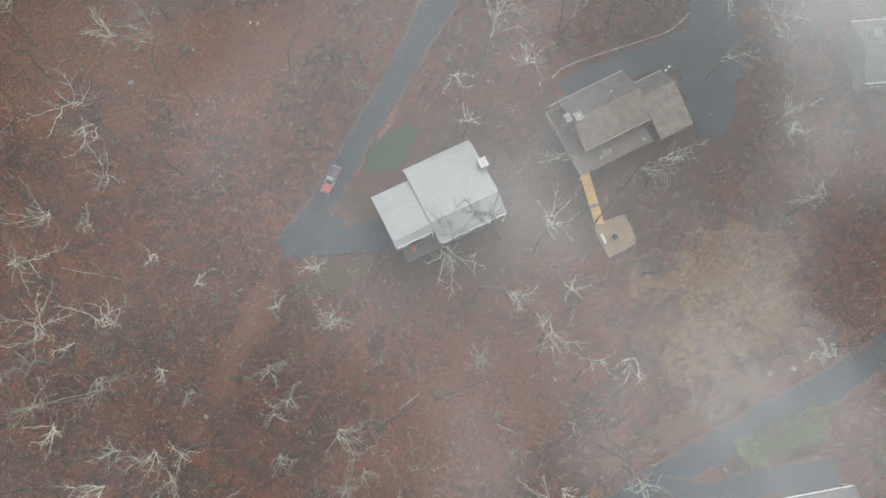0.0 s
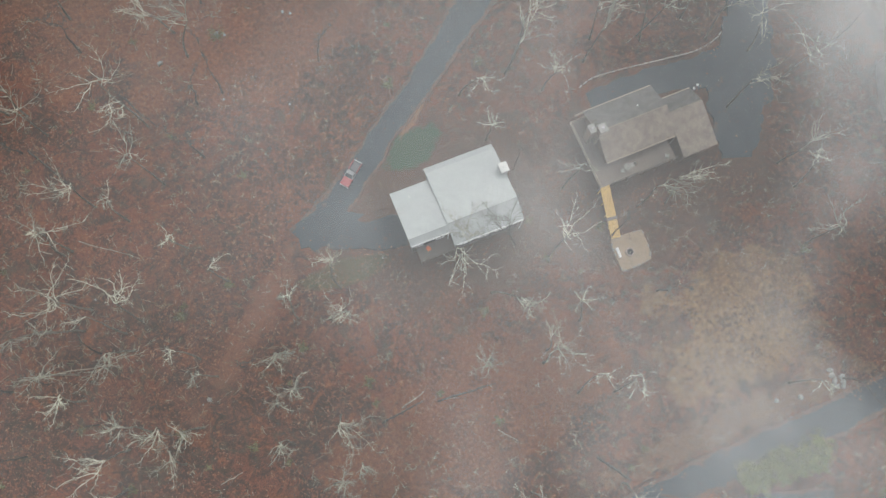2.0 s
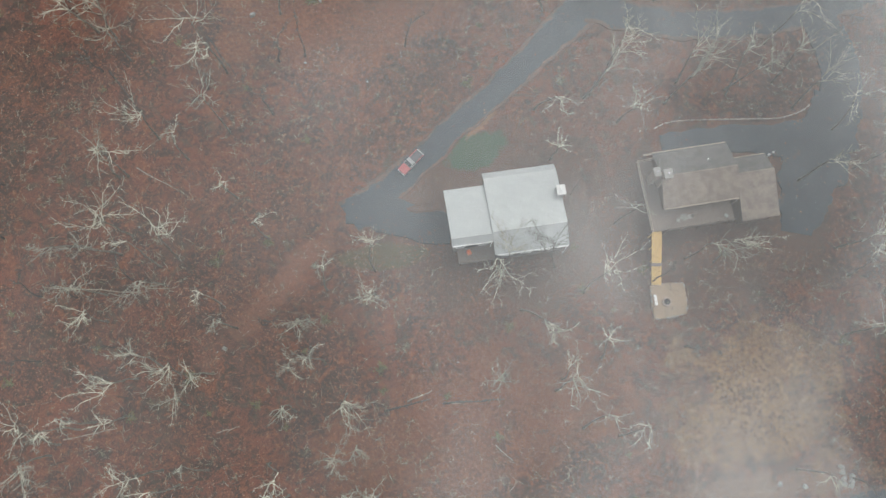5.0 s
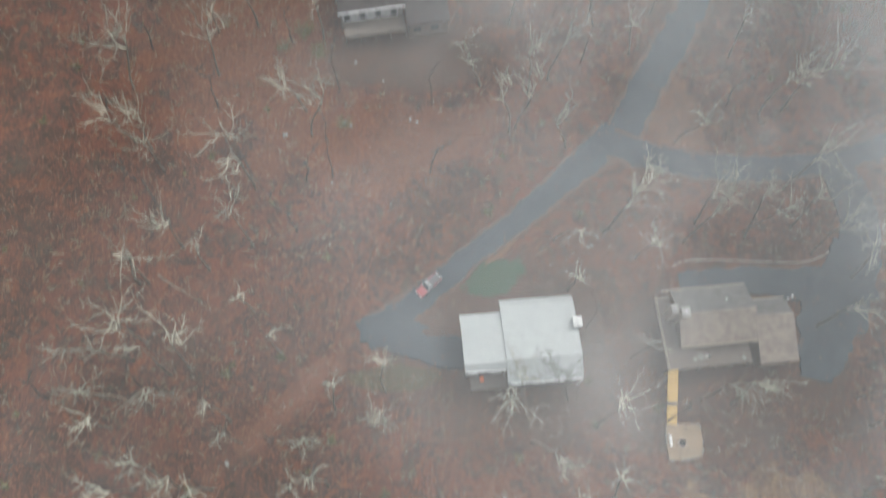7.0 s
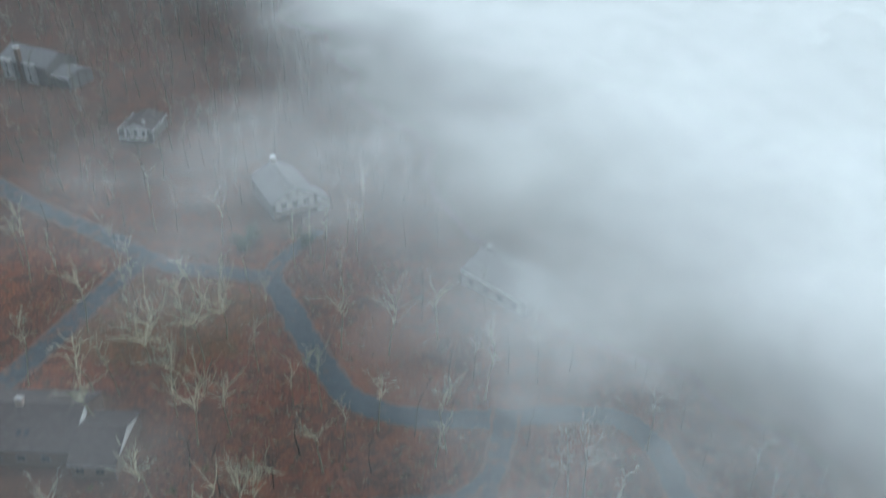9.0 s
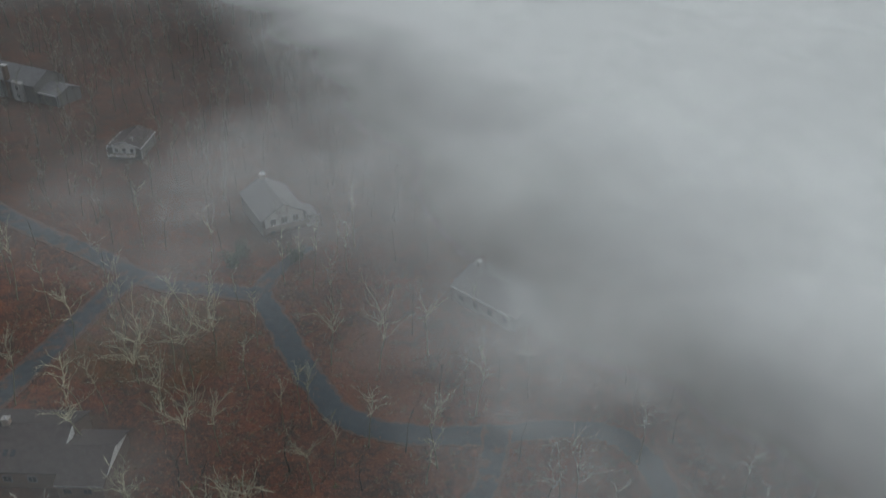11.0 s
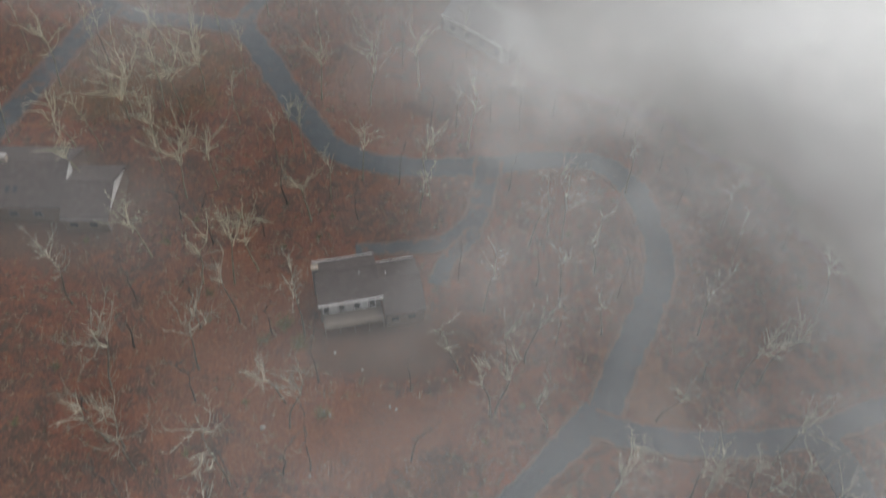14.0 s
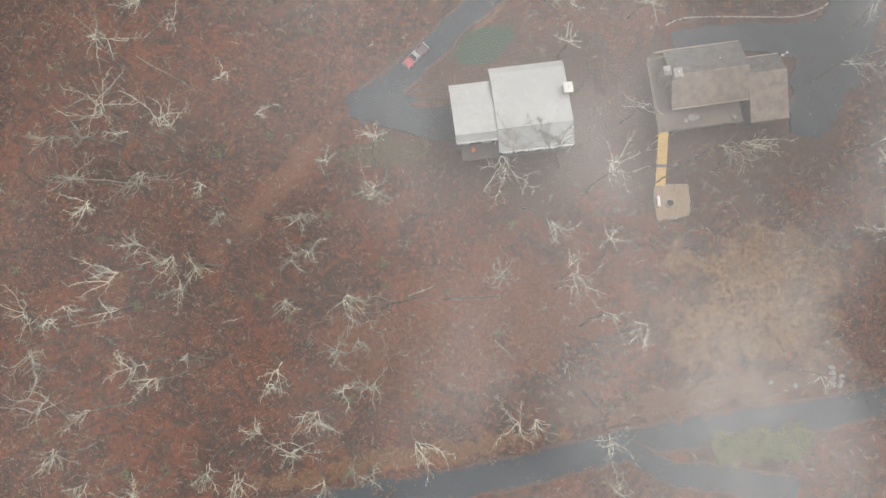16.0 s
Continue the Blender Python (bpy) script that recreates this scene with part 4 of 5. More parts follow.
GROVE_WEST_LOW_B = [
    (-15.5, 10.6, 2.7, -66, 300, 9), (-20.2, 2.5, 3.1, -96, 150, 7), (-11.3, 4.7, 4.6, -54, 120, 11), (-21.4, 9.7, 2.6, 0, 360, 6),
    (-15.4, 22.2, 1.8, 0, 360, 5), (-7.7, 25.9, 2.9, 83, 200, 9), (-7.9, 21.3, 3.4, -86, 330, 12), (-15.6, -3.8, 2.6, 0, 360, 9),
    (-41.8, 11.1, 3.1, 163, 120, 5),
]
GROVE_SOUTH = [
    (-24.3, -5.6, 5.1, -110, 150, 4), (-20.7, -9.6, 2.6, -80, 170, 6), (-16.0, -13.9, 3.4, -105, 140, 10), (-56.1, -3.4, 4.0, -60, 150, 7),
    (-55.4, -9.4, 4.5, 0, 360, 9), (-50.6, -18.9, 4.0, -85, 170, 8), (-46.9, -21.9, 2.8, -110, 150, 6), (-31.0, -19.2, 3.4, -100, 150, 6),
    (-19.5, -18.3, 4.0, -95, 260, 9),
]
GROVE_SOUTH_B = [
    (-17.1, -21.1, 3.4, -100, 120, 6), (-26.3, -20.5, 3.8, -70, 160, 6), (-11.2, -18.7, 3.4, -80, 110, 5), (-1.5, -16.8, 4.0, -55, 90, 8),
    (26.7, -15.4, 3.7, -85, 230, 7), (10.7, -15.6, 4.5, -160, 220, 5), (26.2, -22.8, 4.0, 59, 220, 7), (-7.6, -9.4, 2.6, 0, 360, 9),
    (-33.2, -5.6, 2.0, -100, 110, 4), (-39.8, -4.8, 3.4, 0, 360, 8),
]
GROVE_SOUTH_YARDS = [
    (-37.8, -7.9, 3.1, -120, 110, 4), (-49.7, 2.0, 2.7, -40, 160, 5), (-46.1, -12.6, 3.1, 214, 90, 5), (-39.3, -21.9, 3.1, 0, 360, 7),
    (-8.6, -21.7, 2.3, 0, 360, 6), (13.5, -13.1, 3.1, -50, 150, 7), (-12.6, -9.4, 2.6, 0, 360, 7), (-26.1, -15.2, 2.3, 159, 120, 4),
    (-9.9, -3.7, 2.5, -60, 140, 5),
]
GROVE_SOUTH_YARDS_B = [
    (20.0, 5.8, 4.7, -91, 300, 13), (21.7, 8.8, 3.2, 63, 50, 3), (12.4, 8.4, 3.1, 0, 360, 9), (16.2, 17.6, 4.0, -41, 120, 7),
    (25.3, 21.1, 4.9, 0, 360, 8), (24.0, -1.0, 3.6, -86, 180, 6), (28.9, -2.1, 3.6, -126, 160, 6), (27.4, 10.7, 2.4, 0, 360, 6),
    (56.4, -7.7, 2.6, -86, 120, 5),
]
GROVE_EAST_YARDS = [
    (30.2, 31.6, 3.6, -136, 150, 5), (43.2, 24.7, 5.2, -51, 80, 6), (48.3, 25.1, 4.6, -18, 70, 5), (21.4, 43.9, 2.5, 53, 200, 5),
    (19.2, 51.2, 3.9, -66, 180, 4), (32.5, 49.6, 4.4, 0, 360, 8), (29.5, 55.5, 4.3, 33, 110, 5), (42.9, 54.6, 7.2, 38, 80, 8),
    (52.2, 54.6, 3.8, 23, 160, 6),
]
GROVE_EAST_YARDS_B = [
    (64.2, 52.9, 5.7, 28, 90, 6), (63.2, 39.7, 4.2, 23, 90, 5), (71.3, 41.1, 5.1, 0, 360, 9), (68.4, 28.0, 5.0, 13, 110, 6),
    (66.8, 22.6, 4.6, -156, 160, 6), (65.2, 14.0, 4.9, 163, 190, 6), (68.4, 47.8, 4.3, 0, 360, 6), (60.6, 57.1, 4.4, 23, 120, 6),
    (32.9, 60.8, 4.3, 33, 120, 6),
]
GROVE_MIDDLE = [
    (10.2, 74.1, 5.8, 152, 120, 6), (16.0, 82.4, 5.8, 42, 80, 5), (5.5, 80.7, 4.8, -97, 220, 8), (62.0, 81.2, 6.7, 42, 80, 5),
    (60.8, 64.8, 6.3, 32, 100, 7), (44.5, 57.6, 5.8, 32, 140, 8), (52.2, 56.0, 4.4, 32, 140, 6), (28.5, 55.4, 4.9, 47, 90, 5),
    (21.4, 71.4, 3.7, 72, 120, 4),
]
GROVE_MIDDLE_B = [
    (-41.7, 81.7, 8.7, 0, 360, 9), (-58.1, 78.1, 8.0, 169, 220, 9), (-53.2, 66.2, 8.1, 174, 200, 7), (-26.7, 70.2, 7.5, 177, 80, 6),
    (-26.6, 75.5, 5.5, 159, 160, 6), (-23.2, 89.2, 5.9, 0, 360, 8), (-34.1, 105.0, 8.1, 0, 360, 9), (-38.7, 104.2, 6.3, 99, 60, 3),
    (-46.0, 101.3, 6.3, 189, 200, 5), (-37.6, 92.7, 5.6, 169, 140, 5),
]
GROVE_NORTH = [
    (-56.0, 108.2, 7.5, 0, 360, 7), (-68.6, 96.2, 6.7, 0, 360, 7), (-33.4, 61.1, 5.6, 0, 360, 7), (-48.5, 61.9, 5.1, 0, 360, 7),
    (-52.3, 124.9, 10.4, 0, 360, 11), (-70.4, 149.8, 12.7, 0, 360, 15), (-58.3, 152.2, 12.8, 0, 360, 13), (-55.0, 161.0, 9.3, 0, 360, 11),
]
GROVE_NORTH_B = [
    (-60.9, 139.1, 8.0, 0, 360, 10), (-73.8, 127.9, 7.7, 0, 360, 8), (-80.2, 140.2, 7.3, 0, 360, 6), (-90.2, 162.2, 7.9, 0, 360, 6),
    (-26.3, 158.4, 8.7, 0, 360, 8), (-14.4, 156.5, 9.4, 0, 360, 10), (-14.7, 131.0, 5.5, 0, 360, 5), (-24.9, 117.3, 5.4, -90, 200, 7),
    (-2.8, 163.5, 8.0, 0, 360, 8),
]
GROVE_FAR_SIDE = [
    (8.7, 141.8, 7.4, 0, 360, 6), (21.0, 148.0, 7.6, 0, 360, 6), (30.3, 114.4, 7.3, 4, 130, 7), (24.8, 115.1, 5.6, 0, 360, 4),
    (20.4, 111.1, 4.8, 0, 360, 4), (43.1, 127.8, 5.2, 0, 360, 4), (33.4, 104.7, 4.7, 0, 360, 4), (25.7, 97.7, 5.4, 0, 360, 5),
    (10.7, 95.4, 4.9, 0, 360, 5),
]
GROVE_FAR_SIDE_B = [
    (51.5, 90.3, 5.2, 0, 360, 4), (2.0, 126.1, 7.7, 19, 200, 7), (-2.0, 121.0, 4.6, 0, 360, 4), (19.5, 84.9, 5.8, 39, 120, 5),
    (32.9, 90.0, 4.4, 0, 360, 4), (76.1, 95.8, 6.2, 0, 360, 5), (55.9, 78.5, 5.7, 0, 360, 6), (40.3, 71.8, 5.5, 0, 360, 6),
    (9.4, 73.5, 6.1, 149, 160, 7),
]
GROVES = GROVE_WEST_EDGE + GROVE_WEST_EDGE_B + GROVE_WEST_LOW + GROVE_WEST_LOW_B + GROVE_SOUTH + GROVE_SOUTH_B + GROVE_SOUTH_YARDS + GROVE_SOUTH_YARDS_B + GROVE_EAST_YARDS + GROVE_EAST_YARDS_B + GROVE_MIDDLE + GROVE_MIDDLE_B + GROVE_NORTH + GROVE_NORTH_B + GROVE_FAR_SIDE + GROVE_FAR_SIDE_B


def near_house(x, y, margin):
    for hx, hy, a, (x0, x1, y0, y1) in FOOTPRINTS:
        dx, dy = x - hx, y - hy
        lx, ly = dx * math.cos(a) + dy * math.sin(a), -dx * math.sin(a) + dy * math.cos(a)
        if x0 - margin < lx < x1 + margin and y0 - margin < ly < y1 + margin:
            return True
    return False


ROAD_SPOTS = np.array([(px, py, half) for line, half in ROADS for px, py in line])


def on_road(x, y, margin):
    d = (ROAD_SPOTS[:, 0] - x) ** 2 + (ROAD_SPOTS[:, 1] - y) ** 2
    return bool((d < (ROAD_SPOTS[:, 2] + margin) ** 2).any())


LAWNS = [(51, 3, 11, 11), (9, 46, 6.5, 4), (-8, 86, 14, 7), (-10, 70, 16, 6), (41, 78, 6, 8)]


def on_lawn(x, y):
    return any(((x - cx) / rx) ** 2 + ((y - cy) / ry) ** 2 < 1 for cx, cy, rx, ry in LAWNS)


placed, used = [], set()


def plant(kinds, x, y, wide, tall, group):
    src = kinds[random.randrange(len(kinds))]
    m = pose(x, y, 0, 0, 0, random.uniform(0, 360)) @ Matrix.Diagonal((wide, wide, tall, 1))
    if src.name not in used:
        used.add(src.name)
        src.matrix_basis = m
        ob = src
    else:
        ob = copy_thing(src, m)
    ob["group"] = group
    placed.append((x, y))


def grow(i, x, y, reach, heading, fan, limbs):
    """One tree of its own shape under the crown whose middle is at x, y."""
    a = radians(heading)
    shift = 0.0 if fan > 250 else 0.5 * reach * (1 - fan / 400)
    spot = (x - math.cos(a) * shift, y - math.sin(a) * shift)
    mossy = y > 98 and x < 20
    tall = 17.5 + (i * 7 % 5) * 0.7
    oblique = y > 66
    t = build_tree(300 + i, MOSSY if mossy else PALE, height=tall, reach=reach * (0.92 if oblique else 1.12), heading=heading, fan=fan, limbs=limbs + (4 if oblique else 1),
                   dense=0.75 + 0.12 * (i % 4), slope=(0.4, 1.3) if oblique else (0.15, 0.7), thick=1.05 if oblique else 0.95, leader=oblique and i % 3 < 2)
    t.matrix_basis = pose(*spot, 0)
    t["group"] = "trees of the wood"
    placed.append(spot)


for i, row in enumerate(GROVES):
    grow(i, *row)

# two tall trees that overhang the white roof
OVERHANG = "tall bare tree with fine branches over the white roof"
for seed, x, y, reach, heading, fan, limbs, kind in ((901, 11.7, 25.3, 7.6, -88, 75, 6, PALE), (902, 12.1, 25.6, 4.6, 85, 150, 8, PALE), (903, 20.8, 25.2, 5.8, 100, 110, 9, SLIM)):
    t = build_tree(seed, OVERHANG, kind, height=15.5, reach=reach, heading=heading, fan=fan, limbs=limbs, dense=1.15, slope=(0.1, 0.5), thick=0.8)
    t.matrix_basis = pose(x, y, 0)
    t["group"] = "trees of the wood"
    placed.append((x, y))


def scatter(count, x0, x1, y0, y1, gap, kinds, wide, tall, group):
    n = tries = 0
    while n < count and tries < count * 30:
        tries += 1
        x, y = random.uniform(x0, x1), random.uniform(y0, y1)
        if on_lawn(x, y) or near_house(x, y, 2.5) or on_road(x, y, 1.2):
            continue
        if any((x - px) ** 2 + (y - py) ** 2 < gap * gap for px, py in placed):
            continue
        plant(kinds, x, y, random.uniform(*wide), random.uniform(*tall), group)
        n += 1


scatter(30, -70, -18, -35, 125, 4.0, slim_kinds, (0.8, 1.4), (0.7, 1.15), "young trees of the wood")
scatter(12, -15, 90, -35, 80, 4.0, slim_kinds, (0.6, 1.2), (0.6, 1.0), "young trees of the wood")
scatter(24, -20, 80, 80, 180, 5.0, slim_kinds, (0.7, 1.2), (0.8, 1.15), "young trees of the wood")
scatter(10, -20, 80, 85, 180, 6.0, pale_kinds, (0.5, 0.8), (0.8, 1.1), "trees of the wood")
scatter(30, -120, -20, 125, 215, 5.0, mossy_kinds, (0.6, 0.95), (0.8, 1.15), "trees of the wood")


def wood(count, x0, x1, y0, y1, gap, kinds, bark, name, label):
    """Far trees, joined: trunks and limbs of the kinds, set down at random."""
    shapes = [[(np.array([v.co[:] for v in c.data.vertices]), [tuple(p.vertices) for p in c.data.polygons]) for which in ("trunk", "crown") for c in k.children if c.name.startswith(which)] for k in kinds]
    trunks, crowns = [[], []], [[], []]
    sizes = [0, 0]
    n = tries = 0
    while n < count and tries < count * 30:
        tries += 1
        x, y = random.uniform(x0, x1), random.uniform(y0, y1)
        if near_house(x, y, 2.5) or on_road(x, y, 1.5) or any((x - px) ** 2 + (y - py) ** 2 < gap * gap for px, py in placed):
            continue
        placed.append((x, y))
        n += 1
        a, w, t = random.uniform(0, 6.28), random.uniform(0.6, 0.95), random.uniform(0.85, 1.2)
        turn = np.array([[math.cos(a) * w, -math.sin(a) * w, 0], [math.sin(a) * w, math.cos(a) * w, 0], [0, 0, t]])
        for which, store in ((0, trunks), (1, crowns)):
            v, f = random.choice(shapes)[which] if which == 0 else shapes[n % len(shapes)][1]
            store[0].append(v @ turn.T + (x, y, 0))
            store[1] += [tuple(i + sizes[which] for i in q) for q in f]
            sizes[which] += len(v)
    top = thing(name, pose(0, 0, 0), label, "woods", kind="stuff")
    raw("trunks", np.concatenate(trunks[0]).tolist(), trunks[1], GREY_BARK, top)
    raw("crowns", np.concatenate(crowns[0]).tolist(), crowns[1], bark, top)


wood(430, -260, 120, 205, 400, 5.0, mossy_kinds, TWIG, "north_woods", "bare mossy woods thinning into fog")
wood(40, 80, 180, -40, 215, 6.0, pale_kinds, PALE_BARK, "east_woods", "bare pale woods in thick fog")
wood(60, -170, -70, -60, 200, 6.0, pale_kinds, PALE_BARK, "west_woods", "bare grey woods on leaf-covered ground")

# woods that fade out in the distance and behind the drone
far = Tubes()
rng = random.Random(5)
for i in range(2300):
    if i < 1900:
        x, y = rng.uniform(-520, 480), rng.uniform(385, 950)
    else:
        a, d = rng.uniform(math.pi, 2 * math.pi), rng.uniform(110, 420)
        x, y = math.cos(a) * d * 1.4, math.sin(a) * d - 10
    hgt = rng.uniform(11, 18)
    far.add([Vector((x, y, -0.2)), Vector((x + rng.uniform(-1, 1), y, hgt * 0.6)), Vector((x + rng.uniform(-1, 1), y, hgt))], [0.35, 0.25, 0.1], 4)
    for j in range(9):
        z0 = hgt * rng.uniform(0.45, 0.85)
        a, l = rng.uniform(0, 6.28), rng.uniform(2, 4.5)
        far.add([Vector((x, y, z0)), Vector((x + math.cos(a) * l * 0.6, y + math.sin(a) * l * 0.6, z0 + l * 0.5)),
                 Vector((x + math.cos(a) * l, y + math.sin(a) * l, z0 + l * 0.7))], [0.13, 0.1, 0.05], 3)
tagged(raw("far_woods", far.v, far.f, TWIG), "distant bare grey-brown woods fading into fog", "woods", kind="stuff")

# ---- leaf litter and low growth ----


def litter(name, count, x0, x1, y0, y1, size, material, label, category, seed, keep):
    rs = np.random.RandomState(seed)
    xs, ys = rs.uniform(x0, x1, count), rs.uniform(y0, y1, count)
    verts, faces = [], []
    for x, y in zip(xs, ys):
        if not keep(x, y):
            continue
        s, a, t = size * rs.uniform(0.5, 1.4), rs.uniform(0, 6.28), rs.uniform(-0.5, 0.5)
        c, d = math.cos(a) * s, math.sin(a) * s
        k, z = len(verts), rs.uniform(0.01, 0.06)
        if on_road(x, y, -0.7) and rs.uniform() > 0.06:
            continue
        if on_road(x, y, 0.9):
            z += 0.2
        verts += [(x - c, y - d, z), (x - d * 0.6, y + c * 0.6, z + s * (0.35 + t)), (x + c, y + d, z + s * 0.2), (x + d * 0.6, y - c * 0.6, z + s * (0.35 - t))]
        faces.append((k, k + 3, k + 2, k + 1))
    return tagged(raw(name, verts, faces, material), label, category, kind="stuff")


open_ground = lambda x, y: noise.noise((x * 0.09, y * 0.09, 3.0)) > -0.15 and not on_lawn(x, y) and not near_house(x, y, 0.3)
litter("leaf_litter", 120000, -75, 85, -35, 125, 0.125, LITTER, "red-brown fallen oak leaves lying on the ground", "leaves", 3, open_ground)
litter("far_leaf_litter", 20000, -130, 60, 125, 240, 0.22, LITTER, "red-brown fallen leaves on the far slope", "leaves", 4, lambda x, y: not near_house(x, y, 0.3))


def shrub(seed, wide, tall, count, leaf, woody, label, name="shrub"):
    """A loose bush: several stems and many small leaves round their tips."""
    rng = random.Random(seed)
    t = thing(name, pose(0, 0, 0), label, name)
    stems, verts, faces = Tubes(), [], []
    for i in range(9):
        a = rng.uniform(0, 6.28)
        line = wander((rng.uniform(-0.1, 0.1), rng.uniform(-0.1, 0.1), -0.05), (math.cos(a) * wide, math.sin(a) * wide, tall), math.hypot(wide, tall) * rng.uniform(0.7, 1.05), 4, rng, 0.25, 0.0)
        stems.add(line, taper(0.045, 0.012, 5), 4)
        for _ in range(count // 9):
            p = line[rng.randrange(1, 5)] + Vector((rng.gauss(0, 0.22) * wide, rng.gauss(0, 0.22) * wide, rng.gauss(0, 0.16) * tall))
            p.z = max(p.z, 0.06)
            s = rng.uniform(0.07, 0.16)
            u = Vector((rng.gauss(0, 1), rng.gauss(0, 1), rng.gauss(0, 0.6))).normalized()
            w = u.orthogonal().normalized()
            k = len(verts)
            verts += [p - u * s, p + w * s * 0.6, p + u * s, p - w * s * 0.6]
            faces.append((k, k + 1, k + 2, k + 3))
    raw("stems", stems.v, stems.f, woody, t)
    raw("leaves", verts, faces, leaf, t)
    return t


# evergreen hedge by the south road: a row of dense bushes
hedge_kinds = [shrub(200 + i, 1.5, 1.9, 1300, HEDGE_LEAF, TRUNK, "dense yellow-green evergreen bush in a hedge", "bush") for i in range(3)]
spots = [(45.0 + 1.75 * i + random.uniform(-0.3, 0.3), -19.9 + 0.16 * i + j * 1.9 + random.uniform(-0.3, 0.3)) for i in range(8) for j in range(2)]
for i, (x, y) in enumerate(spots):
    m = pose(x, y, 0, 0, 0, random.uniform(0, 360)) @ Matrix.Scale(random.uniform(0.75, 1.2), 4)
    ob = hedge_kinds[i] if i < 3 else copy_thing(hedge_kinds[i % 3], m)
    ob.matrix_basis = m
    ob["group"] = "bushes of the hedge"

shrub_kinds = [shrub(230 + i, 0.8, 1.0, 160, SHRUB_LEAF, TWIG, "low mossy shrub among fallen leaves") for i in range(3)]
n = 0
while n < 90:
    x, y = random.uniform(-75, 85), random.uniform(-30, 130)
    if on_lawn(x, y) or near_house(x, y, 1.2) or on_road(x, y, 0.8):
        continue
    m = pose(x, y, 0, 0, 0, random.uniform(0, 360)) @ Matrix.Scale(random.uniform(0.5, 1.3), 4)
    ob = shrub_kinds[n] if n < 3 else copy_thing(shrub_kinds[n % 3], m)
    ob.matrix_basis = m
    ob["group"] = "shrubs of the wood"
    n += 1


# yellowed bushes by the dark-roofed house, evergreens on the drive to the gabled house
yellow = shrub(261, 1.5, 1.6, 420, SHRUB_LEAF, TWIG, "yellowed bush with moss on its stems among red leaves", "bush")
green = shrub(262, 1.3, 2.6, 900, EVERGREEN, TRUNK, "dark evergreen bush beside the asphalt drive", "bush")
for src, spots in ((yellow, ((-27.1, 91.2, 1.3), (-23.9, 86.8, 1.1), (-18.1, 72.4, 1.0), (-30.3, 88.0, 1.0), (-39.7, 119.3, 0.9))), (green, ((-43.0, 205.0, 2.0), (-60.0, 201.6, 2.2), (-58.0, 207.5, 1.8)))):
    for i, (x, y, size) in enumerate(spots):
        m = pose(x, y, 0, 0, 0, 70 * i) @ Matrix.Scale(size, 4)
        ob = src if i == 0 else copy_thing(src, m)
        ob.matrix_basis = m


def undergrowth(count, seed):
    """Knee-high tufts of bare stems, one mesh."""
    rng = random.Random(seed)
    t = Tubes()
    while count:
        x, y = rng.uniform(-110, 85), rng.uniform(-32, 200)
        if noise.noise((x * 0.06, y * 0.06, 8.0)) < rng.uniform(-0.5, 0.3) or on_lawn(x, y) or near_house(x, y, 1.0) or on_road(x, y, 0.6):
            continue
        count -= 1
        for _ in range(rng.randrange(3, 7)):
            a, l = rng.uniform(0, 6.28), rng.uniform(0.5, 1.5)
            p = Vector((x + rng.uniform(-0.3, 0.3), y + rng.uniform(-0.3, 0.3), -0.03))
            out = Vector((math.cos(a), math.sin(a), 0)) * l
            t.add([p, p + out * 0.35 + Vector((0, 0, l * 0.5)), p + out * rng.uniform(0.6, 1.0) + Vector((0, 0, l * 0.75))], [0.035, 0.025, 0.012], 3)
    tagged(raw("undergrowth", t.v, t.f, BRUSH), "low tangle of bare stems and brambles on fallen leaves", "undergrowth", kind="stuff")


undergrowth(6200, 17)


def sticks(name, count, seed, material, label, r):
    rng = random.Random(seed)
    t = Tubes()
    while count:
        x, y = rng.uniform(-75, 85), rng.uniform(-32, 125)
        if on_lawn(x, y) or near_house(x, y, 0.5) or on_road(x, y, 0.0):
            continue
        count -= 1
        a, l = rng.uniform(0, 6.28), rng.uniform(0.4, 2.4)
        p = Vector((x, y, 0.08))
        q = p + Vector((math.cos(a), math.sin(a), 0.05)) * l
        t.add([p, p.lerp(q, 0.5) + Vector((rng.uniform(-0.15, 0.15), rng.uniform(-0.15, 0.15), 0.05)), q], [r, r * 0.8, r * 0.4], 3)
    tagged(raw(name, t.v, t.f, material), label, "twigs", kind="stuff")


sticks("fallen_twigs", 2200, 8, TRUNK, "dark wet twigs fallen on leaves", 0.045)
sticks("pale_twigs", 1500, 9, DEADWOOD, "bleached broken twigs fallen on leaves", 0.035)


def log(x0, y0, x1, y1, r, label, material=DEADWOOD):
    rng = random.Random(int(x0 * 17 + y0 * 3))
    a, b = Vector((x0, y0, r * 0.8)), Vector((x1, y1, r * 0.6))
    t = Tubes()
    mid = [a.lerp(b, k / 5) + Vector((rng.uniform(-0.12, 0.12), rng.uniform(-0.12, 0.12), 0)) for k in range(6)]
    t.add([a] + mid[1:-1] + [b], taper(r, r * 0.55, 6), 8)
    t.f.append(tuple(range(7, -1, -1)))
    for k in (2, 3):
        w = rng.uniform(0, 6.28)
        t.add([mid[k], mid[k] + Vector((math.cos(w) * 0.7, math.sin(w) * 0.7, 0.35))], [r * 0.4, r * 0.15], 5)
    tagged(raw("fallen_log", t.v, t.f, material, smooth=True), label, "log")


